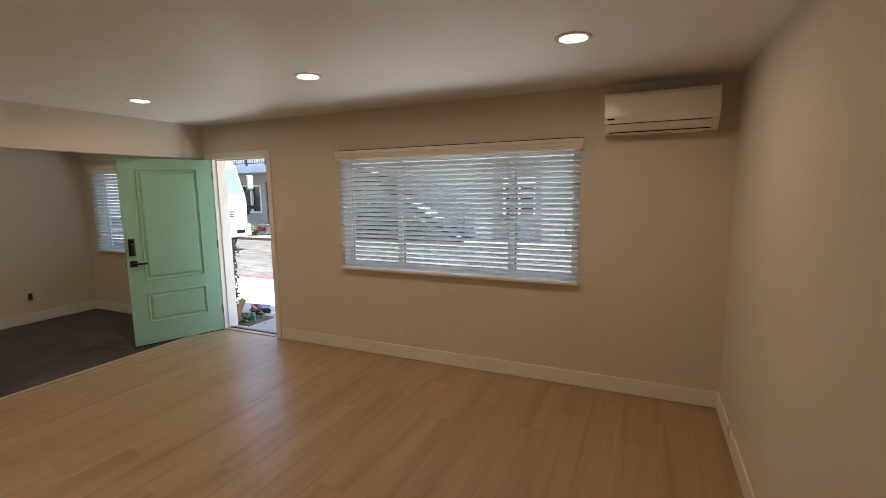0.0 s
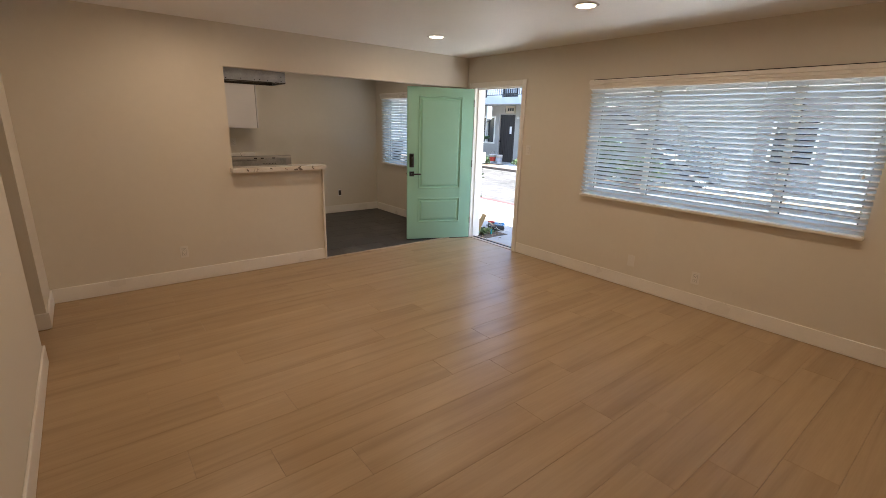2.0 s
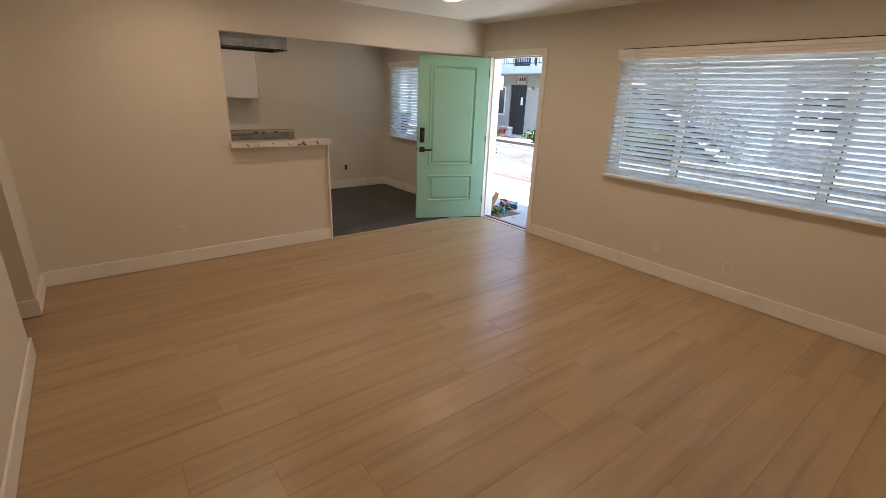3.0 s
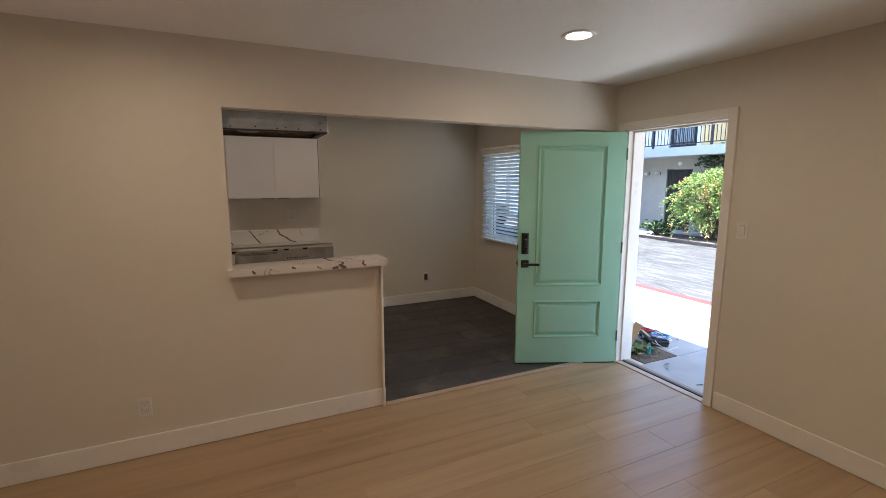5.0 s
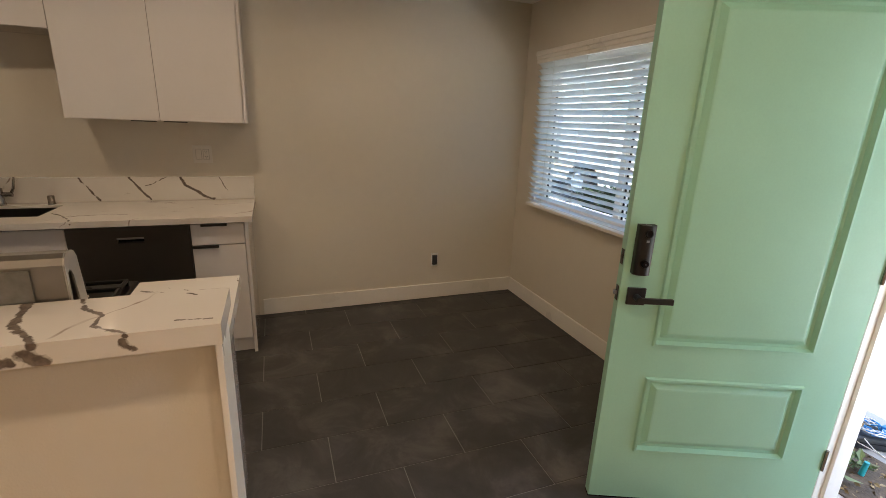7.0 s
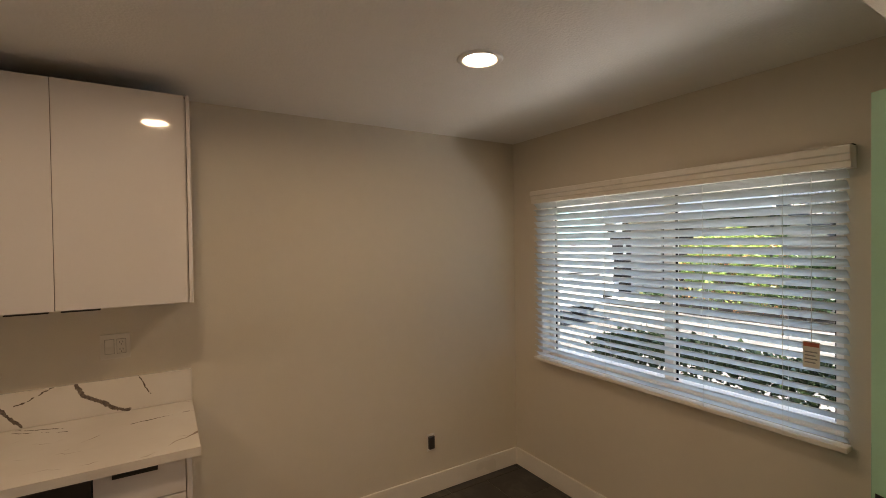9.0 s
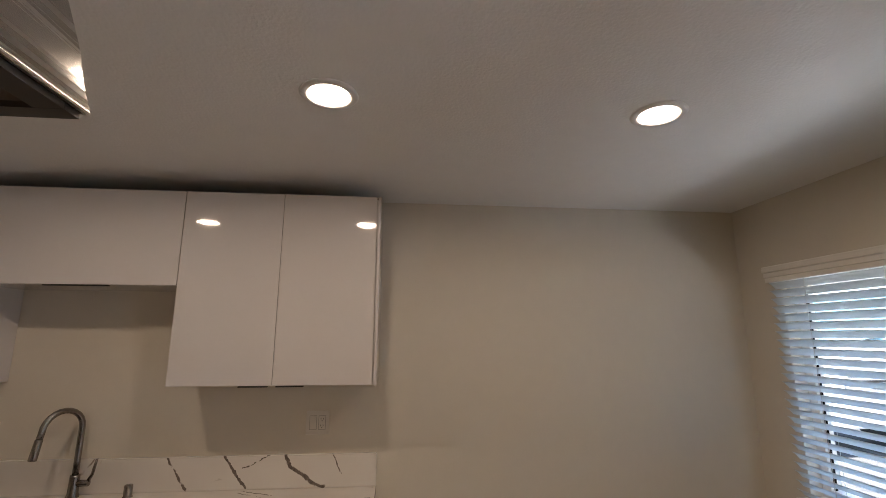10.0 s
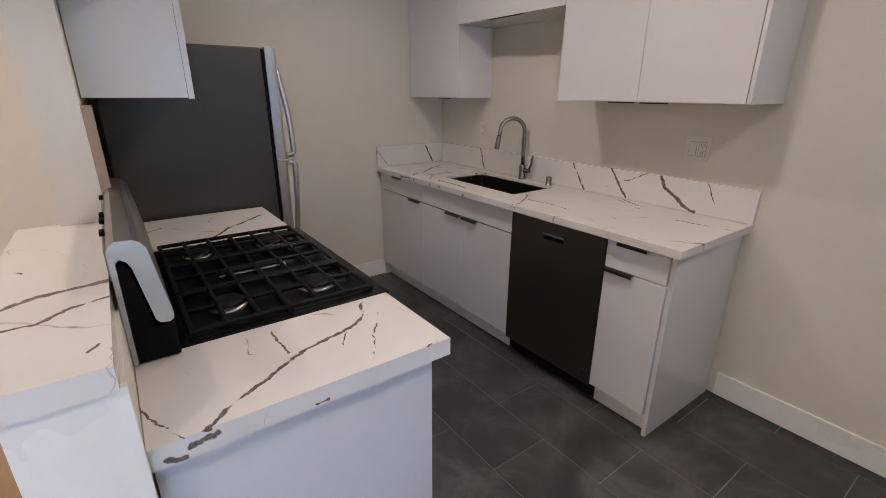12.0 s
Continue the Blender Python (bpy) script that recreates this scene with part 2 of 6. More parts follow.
WALL = wall_paint("cream_wall_paint", (0.725, 0.672, 0.572))
CEIL = wall_paint("white_ceiling_paint", (0.90, 0.885, 0.85), 0.5, 0.004, 95.0)
TRIM = plain("white_semigloss_trim", (0.85, 0.815, 0.75), 0.32, vary=0.03, relief=0.0002)
OAK = plank_mat()
GROOVE = plain("dark_plank_joint", (0.38, 0.265, 0.16), 0.8)
TILE = tile_mat()
GROUT = plain("grey_grout", (0.25, 0.24, 0.23), 0.9, relief=0.0006)
_Z = 0.920
PEN_STONE = quartz_mat("peninsula_quartz", [
    (0.0055, [(-0.66, -2.467, _Z), (-0.627, -2.396, _Z), (-0.571, -2.358, _Z), (-0.435, -2.319, _Z), (-0.337, -2.256, _Z), (-0.263, -2.216, _Z), (-0.186, -2.145, _Z)]),
    (0.0035, [(-0.403, -2.457, _Z), (-0.405, -2.331, _Z)]), (0.002, [(-0.552, -2.342, _Z), (-0.515, -2.269, _Z), (-0.47, -2.214, _Z)]),
    (0.0025, [(-0.09, -2.393, _Z), (-0.122, -2.28, _Z), (-0.154, -2.195, _Z), (-0.183, -2.147, _Z)]), (0.002, [(-0.702, -2.439, _Z), (-0.615, -2.298, _Z), (-0.565, -2.204, _Z)]),
    (0.002, [(-0.679, -2.17, _Z), (-0.732, -2.175, _Z)]), (0.008, [(-0.18, -2.168, 0.896), (-0.227, -2.168, 0.903)]), (0.005, [(-0.144, -2.168, 0.885), (-0.172, -2.168, 0.877)]),
    (0.003, [(-0.407, -2.168, 0.879), (-0.431, -2.168, 0.883)]), (0.006, [(-0.416, -3.349, _Z), (-0.517, -3.48, _Z), (-0.689, -3.626, _Z)]), (0.004, [(-0.194, -3.576, _Z), (-0.273, -3.646, _Z)])])
BAR_STONE = quartz_mat("bar_quartz", [
    (0.0085, [(-0.108, -2.525, 1.107), (0.0, -2.51, 1.107), (0.07, -2.465, 1.107), (0.101, -2.445, 1.105)]), (0.012, [(0.102, -2.46, 1.091), (0.102, -2.435, 1.076)]), (0.009, [(0.102, -2.505, 1.073), (0.102, -2.48, 1.076)]),
    (0.0055, [(-0.108, -2.43, 1.107), (-0.05, -2.415, 1.107), (0.0, -2.365, 1.107), (0.05, -2.365, 1.107), (0.101, -2.305, 1.105)]), (0.008, [(0.102, -2.31, 1.091), (0.102, -2.29, 1.076)]),
    (0.0025, [(0.06, -2.225, 1.107), (0.07, -2.16, 1.107)]), (0.0035, [(-0.075, -2.21, 1.107), (-0.09, -2.23, 1.107)]), (0.0025, [(0.07, -2.71, 1.107), (0.05, -2.68, 1.107)]),
    (0.006, [(0.102, -2.60, 1.082), (0.102, -2.582, 1.073)]), (0.005, [(0.102, -2.757, 1.096), (0.102, -2.74, 1.09)]), (0.006, [(0.102, -2.99, 1.086), (0.102, -2.975, 1.078)])])
SINK_STONE = quartz_mat("sink_quartz", [
    (0.0063, [(-2.473, -3.191, 1.075), (-2.473, -3.096, 0.93)]), (0.0063, [(-2.473, -2.922, 1.078), (-2.473, -2.888, 1.029), (-2.473, -2.811, 0.93)]), (0.0028, [(-2.473, -2.832, 1.021), (-2.473, -2.704, 1.078)]),
    (0.0091, [(-2.473, -2.624, 1.078), (-2.473, -2.60, 1.03), (-2.473, -2.53, 0.98), (-2.473, -2.478, 0.94), (-2.473, -2.43, 0.933)]), (0.0028, [(-2.473, -2.389, 1.078), (-2.473, -2.336, 0.988)]),
    (0.0056, [(-2.473, -4.08, 1.078), (-2.473, -4.033, 0.932)]), (0.0035, [(-2.267, -2.409, _Z), (-2.309, -2.188, _Z)]), (0.0035, [(-2.434, -2.852, _Z), (-2.325, -2.636, _Z)]),
    (0.0063, [(-2.306, -4.597, 1.065), (-2.372, -4.597, 0.93)]), (0.0050, [(-2.109, -3.224, _Z), (-2.007, -3.135, _Z), (-1.898, -3.082, _Z), (-1.850, -3.06, 0.905)]),
    (0.0030, [(-2.007, -3.135, _Z), (-2.03, -2.98, _Z), (-2.017, -2.834, _Z)]), (0.0035, [(-2.458, -2.828, _Z), (-2.38, -2.662, _Z)]),
    (0.0064, [(-1.846, -4.06, 0.90), (-1.914, -4.173, _Z), (-2.013, -4.198, _Z), (-2.205, -4.349, _Z), (-2.326, -4.403, _Z), (-2.416, -4.366, _Z)]),
    (0.0064, [(-1.846, -3.865, 0.90), (-2.006, -4.066, _Z), (-2.148, -4.087, _Z), (-2.20, -4.082, _Z)]), (0.0050, [(-2.006, -4.066, _Z), (-2.013, -4.198, _Z)]),
    (0.0064, [(-1.846, -3.753, 0.90), (-1.926, -3.864, _Z), (-1.932, -3.715, _Z), (-1.918, -3.576, _Z), (-1.846, -3.50, 0.895)]),
    (0.0050, [(-2.347, -4.153, _Z), (-2.46, -4.155, _Z)]), (0.0040, [(-1.846, -4.245, 0.905), (-1.846, -4.106, 0.905)]), (0.0056, [(-2.30, -3.98, _Z), (-2.44, -3.87, _Z)])])
GLOSS = plain("white_gloss_lacquer", (0.70, 0.675, 0.665), 0.07, vary=0.012, coat=0.6, rvary=0.02)
CARCASS = plain("white_melamine", (0.74, 0.72, 0.70), 0.4, vary=0.03)
BLACK = plain("black_matt_metal", (0.012, 0.012, 0.013), 0.42, vary=0.2)
PULL = plain("dark_bronze_pull", (0.05, 0.045, 0.043), 0.35, 0.7)
MINT = plain("mint_door_paint", (0.345, 0.625, 0.48), 0.36, vary=0.03, relief=0.0003, grain=120)
GUARD = steel_mat("dull_guard_steel", (0.30, 0.285, 0.265), 0.40, (5.0, 260.0, 260.0))
STEEL = steel_mat("brushed_stainless", (0.60, 0.58, 0.56), 0.30, (260.0, 260.0, 5.0))
HOODSTEEL = steel_mat("brushed_hood_steel", (0.60, 0.58, 0.54), 0.42, (160.0, 0.6, 160.0))
SIDESTEEL = steel_mat("brushed_side_steel", (0.70, 0.68, 0.64), 0.27, (1.2, 120.0, 120.0))
DARKSTEEL = steel_mat("black_stainless", (0.17, 0.155, 0.142), 0.36, (500.0, 500.0, 2.0))
FRIDGESIDE = plain("dark_grey_textured_enamel", (0.060, 0.055, 0.050), 0.36, 0.3, vary=0.1, grain=400, relief=0.0003)
BACKSTEEL = plain("dull_back_steel", (0.27, 0.265, 0.25), 0.42, 0.7, vary=0.2, size=7)
ZINC = plain("galvanised_sheet", (0.37, 0.40, 0.43), 0.5, 0.45, vary=0.15, size=9)
NICKEL = plain("brushed_nickel", (0.30, 0.275, 0.25), 0.24, 1.0)
ENAMEL = plain("black_enamel", (0.004, 0.004, 0.005), 0.3, vary=0.2, spec=0.15)
IRON = plain("cast_iron", (0.006, 0.006, 0.0065), 0.42, spec=0.12, relief=0.0006, grain=300)
PLASTIC = plain("white_plastic", (0.86, 0.85, 0.83), 0.3, vary=0.02)
PLATE_GAP = plain("plate_gap", (0.36, 0.33, 0.29), 0.6)
PLATE = plain("ivory_plate_plastic", (0.77, 0.735, 0.67), 0.35, vary=0.02)
ACSHELL = plain("white_ac_shell", (0.78, 0.75, 0.72), 0.25, vary=0.015)
SLOT = plain("black_slot", (0.008, 0.008, 0.008), 0.8, spec=0.08)
def slat_mat():
    """Slightly translucent white vinyl slat."""
    m, nt, b = nodes_of("white_vinyl_slat")
    b.inputs["Base Color"].default_value = (0.76, 0.77, 0.765, 1)
    b.inputs["Roughness"].default_value = 0.38
    tr = add(nt, "ShaderNodeBsdfTranslucent", Color=(0.86, 0.91, 0.92, 1))
    ms = add(nt, "ShaderNodeMixShader", Fac=0.52)
    nt.links.new(b.outputs[0], ms.inputs[1])
    nt.links.new(tr.outputs[0], ms.inputs[2])
    nt.links.new(ms.outputs[0], nt.nodes["Material Output"].inputs["Surface"])
    return m


SLAT = slat_mat()
CORD = plain("white_cord", (0.75, 0.74, 0.70), 0.7)
GLASS = glass_mat()
LENS = glow_mat("lamp_lens", (1.0, 0.86, 0.70), 6.0)


# ---- building helpers ----
WORLD = {}


def thing(name, at, label, category, rz=0.0, group="", kind=""):
    """An empty at the base of a thing; its parts hang under it."""
    ob = new(name)
    ob.matrix_world = pose(*at, 0, 0, rz)
    ob.empty_display_size = 0.05
    WORLD[ob.name] = pose(*at, 0, 0, rz)
    return tagged(ob, label, category, group, kind)


def mesh_from(name, bm, material, smooth=False):
    bmesh.ops.recalc_face_normals(bm, faces=bm.faces[:])
    me = bpy.data.meshes.new(name)
    bm.to_mesh(me)
    bm.free()
    for m in (material if isinstance(material, (list, tuple)) else [material]):
        me.materials.append(m)
    if smooth:
        for p in me.polygons:
            p.use_smooth = True
    return me


def part(name, bm, material, parent=None, label="", world=True, smooth=False):
    """Links a bmesh as one mesh under a thing or part. world: its points are world points."""
    if parent is not None and world:
        bm.transform(WORLD[parent.name].inverted())
    ob = new(name, mesh_from(name, bm, material, smooth))
    if parent is not None:
        ob.parent = parent
    WORLD[ob.name] = WORLD[parent.name] if parent is not None else Matrix()
    return tagged(ob, label)


def solid(name, bm, material, label, category, kind="structure", smooth=False):
    ob = part(name, bm, material, smooth=smooth)
    return tagged(ob, label, category, kind=kind)


def box(x0, x1, y0, y1, z0, z1, bevel=0.0, seg=2, into=None):
    bm = bmesh.new()
    bmesh.ops.create_cube(bm, size=1.0)
    bmesh.ops.transform(bm, verts=bm.verts[:], matrix=Matrix.LocRotScale(((x0 + x1) / 2, (y0 + y1) / 2, (z0 + z1) / 2), None, (abs(x1 - x0), abs(y1 - y0), abs(z1 - z0))))
    if bevel:
        bmesh.ops.bevel(bm, geom=bm.edges[:], offset=bevel, segments=seg, affect="EDGES", profile=0.5)
    return join(into, bm)


def join(into, bm):
    if into is None:
        return bm
    me = bpy.data.meshes.new("tmp")
    bm.to_mesh(me)
    bm.free()
    into.from_mesh(me)
    bpy.data.meshes.remove(me)
    return into


def turned(bm, m):
    bm.transform(m)
    return bm


def cyl(p, q, r, r2=None, seg=20, into=None, bevel=0.0):
    """A cylinder or cone from p to q."""
    p, q = Vector(p), Vector(q)
    bm = bmesh.new()
    bmesh.ops.create_cone(bm, cap_ends=True, segments=seg, radius1=r, radius2=r if r2 is None else r2, depth=(q - p).length)
    if bevel:
        rims = [e for e in bm.edges if abs(e.verts[0].co.z - e.verts[1].co.z) < 1e-6]
        bmesh.ops.bevel(bm, geom=rims, offset=bevel, segments=2, affect="EDGES", profile=0.5)
    bm.transform(Matrix.Translation((p + q) / 2) @ (q - p).to_track_quat("Z", "Y").to_matrix().to_4x4())
    return join(into, bm)


def extrude(profile, axis, a, b, into=None):
    """A closed profile of (u, v) pairs swept along an axis from a to b. axis x: (y, z); y: (x, z); z: (x, y)."""
    bm = bmesh.new()
    def at(u, v, w):
        return {"x": (w, u, v), "y": (u, w, v), "z": (u, v, w)}[axis]
    lo = [bm.verts.new(at(u, v, a)) for u, v in profile]
    hi = [bm.verts.new(at(u, v, b)) for u, v in profile]
    n = len(profile)
    bm.faces.new(lo), bm.faces.new(hi[::-1])
    for i in range(n):
        bm.faces.new((lo[i], lo[(i + 1) % n], hi[(i + 1) % n], hi[i]))
    return join(into, bm)


def tube(points, r, seg=10, into=None):
    """A round tube along a line of points, with closed ends."""
    bm = bmesh.new()
    pts = [Vector(p) for p in points]
    rings, ref = [], None
    for i, p in enumerate(pts):
        d = (pts[min(i + 1, len(pts) - 1)] - pts[max(i - 1, 0)]).normalized()
        if ref is None:
            ref = d.orthogonal().normalized()
        ref = (ref - d * ref.dot(d)).normalized()
        side = d.cross(ref)
        rad = r[i] if isinstance(r, (list, tuple)) else r
        rings.append([bm.verts.new(p + (ref * math.cos(k * math.tau / seg) + side * math.sin(k * math.tau / seg)) * rad) for k in range(seg)])
    for a, b in zip(rings, rings[1:]):
        for k in range(seg):
            bm.faces.new((a[k], a[(k + 1) % seg], b[(k + 1) % seg], b[k]))
    bm.faces.new(rings[0][::-1]), bm.faces.new(rings[-1])
    return join(into, bm)


def revolve(profile, at=(0, 0, 0), seg=24, into=None):
    """(r, z) pairs turned about the z axis."""
    bm = bmesh.new()
    rings = []
    for r, z in profile:
        if r < 1e-5:
            rings.append([bm.verts.new((at[0], at[1], at[2] + z))])
        else:
            rings.append([bm.verts.new((at[0] + r * math.cos(k * math.tau / seg), at[1] + r * math.sin(k * math.tau / seg), at[2] + z)) for k in range(seg)])
    for a, b in zip(rings, rings[1:]):
        for k in range(seg):
            k2 = (k + 1) % seg
            if len(a) == 1 and len(b) > 1:
                bm.faces.new((a[0], b[k], b[k2]))
            elif len(b) == 1 and len(a) > 1:
                bm.faces.new((a[k], b[0], a[k2]))
            elif len(a) > 1:
                bm.faces.new((a[k], a[k2], b[k2], b[k]))
    return join(into, bm)


def wall_with_holes(axis, a0, a1, b0, b1, z0, z1, holes):
    """A wall along axis ('x' or 'y') from a0 to a1, thick from b0 to b1, with holes (a, a, z, z), as butted blocks."""
    cuts = sorted({a0, a1, *(h[0] for h in holes), *(h[1] for h in holes)})
    bm = bmesh.new()
    for lo, hi in zip(cuts, cuts[1:]):
        spans, mid = [(z0, z1)], (lo + hi) / 2
        for h in holes:
            if h[0] < mid < h[1]:
                nxt = []
                for s, e in spans:
                    if h[2] > s:
                        nxt.append((s, min(h[2], e)))
                    if h[3] < e:
                        nxt.append((max(h[3], s), e))
                spans = nxt
        for s, e in spans:
            if e - s > 1e-4:
                if axis == "x":
                    box(lo, hi, b0, b1, s, e, into=bm)
                else:
                    box(b0, b1, lo, hi, s, e, into=bm)
    bmesh.ops.remove_doubles(bm, verts=bm.verts[:], dist=1e-5)
    inner = [f for f in bm.faces if sum(1 for g in bm.faces if g is not f and (g.calc_center_median() - f.calc_center_median()).length < 1e-4)]
    bmesh.ops.delete(bm, geom=inner, context="FACES_ONLY")
    return bm


# ---- walls, floors, ceilings ----
DOOR = (0.135, 1.005, -0.2, 2.065)
LWIN = (2.00, 4.31, 0.89, 1.985)
KWIN = (-2.20, -0.537, 0.89, 1.985)
solid("wall_north", wall_with_holes("x", KX - 0.15, RX + 0.15, 0.0, WT, -0.2, 2.6, [DOOR, LWIN, KWIN]), WALL, "cream painted plaster wall with front door and windows", "wall")
solid("wall_east", box(RX, RX + 0.15, SY - 0.15, 0.0, -0.1, 2.6), WALL, "cream painted plaster side wall", "wall")
solid("wall_south", wall_with_holes("x", -T, RX, SY - T, SY, -0.1, 2.6, [(0.58, 1.235, -0.1, 2.07)]), WALL, "cream painted wall with hallway opening", "wall")
solid("wall_partition", wall_with_holes("y", SY, 0.0, -T, 0.0, -0.1, 2.6, [(-2.165, 0.0, -0.1, 2.062), (-3.100, -2.165, 1.0625, 2.062)]), WALL, "cream partition wall with kitchen pass-through and half wall", "wall")
solid("wall_kitchen_west", box(KX - 0.15, KX, KS - 0.15, 0.0, -0.1, 2.6), WALL, "cream painted kitchen wall behind sink", "wall")
solid("wall_kitchen_south", box(KX, -T, KS - 0.15, KS, -0.1, 2.6), WALL, "cream painted kitchen end wall", "wall")
solid("wall_hall_west", box(0.46, 0.58, -7.0, SY - T, -0.1, 2.6), WALL, "cream hallway side wall", "wall")
solid("wall_hall_east", box(1.235, 1.355, -7.0, SY - T, -0.1, 2.6), WALL, "cream hallway side wall", "wall")
solid("wall_hall_end", box(0.46, 1.355, -7.12, -7.0, -0.1, 2.6), WALL, "cream hallway end wall", "wall")
solid("ceiling", box(-T / 2, RX, SY, 0.0, H, H + 0.1), CEIL, "white orange-peel textured ceiling", "ceiling")
solid("ceiling_kitchen", box(KX, -T, KS, 0.0, H, H + 0.1), CEIL, "white textured kitchen ceiling", "ceiling")
solid("ceiling_hall", box(0.58, 1.235, -7.0, SY, H, H + 0.1), CEIL, "white hallway ceiling", "ceiling")
# assumed balcony slab, never in view; added to shade the entry pad
solid("shade_slab", box(-9.0, 9.0, WT + 0.001, 1.24, 2.42, 2.69), WALL, "assumed stucco balcony slab over the entrance, unseen, added for its shade", "balcony")
# unseen block above the rooms, put there to cast shade outside
solid("shade_block", box(KX - 0.15, RX + 0.15, -7.2, WT, 2.6, 5.25), WALL, "unseen cream block over the rooms, added for its shade", "wall")


def baseboard(name, x0, x1, y0, y1):
    bm = box(x0, x1, y0, y1, 0.005, 0.131)
    top = [e for e in bm.edges if all(v.co.z > 0.13 for v in e.verts)]
    bmesh.ops.bevel(bm, geom=top, offset=0.004, segments=2, affect="EDGES", profile=0.5)
    solid(name, bm, TRIM, "tall white painted baseboard", "baseboard")


B = 0.015
baseboard("baseboard_north", 1.075, RX - B, -B, -0.001)
baseboard("baseboard_kitchen_north", KX + B, -0.001, -B, -0.001)
baseboard("baseboard_east", RX - B, RX - 0.001, SY + B, -0.001)
baseboard("baseboard_south", 1.22, RX - B, SY + 0.001, SY + B)
baseboard("baseboard_south_stub", B, 0.595, SY + 0.001, SY + B)
baseboard("baseboard_hall_west", 0.581, 0.595, -7.0, SY + 0.0005)
baseboard("baseboard_hall_east", 1.22, 1.234, -7.0, SY + 0.0005)
baseboard("baseboard_partition", 0.001, B, SY + B, -2.15)
baseboard("baseboard_half_wall_end", -T, 0.0005, -2.150, -2.136)
solid("half_wall_end_trim", box(-T - 0.002, 0.034, -2.1645, -2.1505, 0.0, 1.0625, 0.001, 1), TRIM, "white painted end board of the half wall", "trim")
baseboard("baseboard_kitchen_west", KX + 0.001, KX + B, -2.16, -B)
baseboard("baseboard_kitchen_south", -1.9, -0.95, KS + 0.001, KS + B)

# front door casing, jamb and threshold
def casing():
    fr = thing("door_frame", (0.57, 0.0, 0.0), "white painted front door frame and casing", "door frame", kind="structure")
    part("jamb", box(0.136, 0.150, 0.0, WT + 0.03, 0.0, 2.05), TRIM, fr)
    part("jamb", box(0.990, 1.004, 0.0, WT + 0.03, 0.0, 2.05), TRIM, fr)
    part("head", box(0.136, 1.004, 0.0, WT + 0.03, 2.05, 2.064), TRIM, fr)
    part("stop", box(0.975, 0.989, 0.05, 0.09, 0.0, 2.036), TRIM, fr)
    part("stop", box(0.151, 0.165, 0.05, 0.09, 0.0, 2.036), TRIM, fr)
    part("stop", box(0.151, 0.989, 0.05, 0.09, 2.036, 2.0495), TRIM, fr)
    part("casing", box(1.000, 1.062, -0.017, -0.001, 0.0, 2.120, 0.003), TRIM, fr)
    part("casing", box(0.050, 1.0, -0.017, -0.001, 2.062, 2.120, 0.003), TRIM, fr)
    part("casing", box(0.050, 0.105, -0.017, -0.001, 0.0, 2.061, 0.003), TRIM, fr)
    part("threshold", box(0.151, 0.989, 0.060, 0.092, -0.03, 0.016, 0.004), plain("dark_aluminium_sill", (0.06, 0.06, 0.065), 0.35, 0.8), fr, "dark metal threshold")
    part("sill", box(0.151, 0.989, 0.001, 0.059, -0.03, 0.008, 0.002), plain("pale_oak_sill", (0.50, 0.40, 0.30), 0.4), fr)
    part("outer_sill", box(0.151, 0.989, 0.093, WT + 0.04, -0.10, -0.030), plain("sill_concrete", (0.42, 0.42, 0.41), 0.85, relief=0.001), fr)


casing()

# transition strip between oak and tile
solid("floor_transition", box(-0.012, 0.04, -2.15, -0.02, -0.002, 0.009, 0.004), plain("oak_reducer", (0.50, 0.38, 0.27), 0.4), "pale oak floor transition strip", "trim")


# ---- windows with blinds ----
def window(name, x0, x1, z0, z1, mullions, label):
    w = thing(name, ((x0 + x1) / 2, WT, z0), label, "window", kind="structure")
    fw, y0, y1 = 0.045, 0.07, 0.13
    fr = part("window_frame", box(x0, x1, y0, y1, z0, z0 + fw), TRIM, w)
    part("rail", box(x0, x1, y0, y1, z1 - fw, z1), TRIM, w)
    part("stile", box(x0, x0 + fw, y0, y1, z0 + fw, z1 - fw), TRIM, w)
    part("stile", box(x1 - fw, x1, y0, y1, z0 + fw, z1 - fw), TRIM, w)
    for m in mullions:
        part("mullion", box(m - 0.026, m + 0.026, y0 - 0.005, y1 - 0.005, z0 + fw, z1 - fw, 0.003), TRIM, w)
    edges = [x0 + fw, *mullions, x1 - fw]
    for i, (a, b) in enumerate(zip(edges, edges[1:])):
        lo, hi = (a + 0.027 if i else a), (b - 0.027 if i < len(edges) - 2 else b)
        p = part("pane", box(lo, hi, 0.098, 0.102, z0 + fw, z1 - fw), GLASS, w)
        p.visible_shadow = False
        for xa, xb in ((lo, lo + 0.009), (hi - 0.009, hi)):
            part("gasket", box(xa, xb, 0.088, 0.0975, z0 + fw, z1 - fw), SLOT, w, "black glazing gasket")
    part("window_sill", box(x0, x1, 0.002, y0, z0 - 0.004, z0 + 0.006), TRIM, w)


window("window_1", *LWIN, (2.62, 3.74), "white framed three-panel living room window")
window("window_2", *KWIN, (-1.30,), "white framed sliding kitchen window")


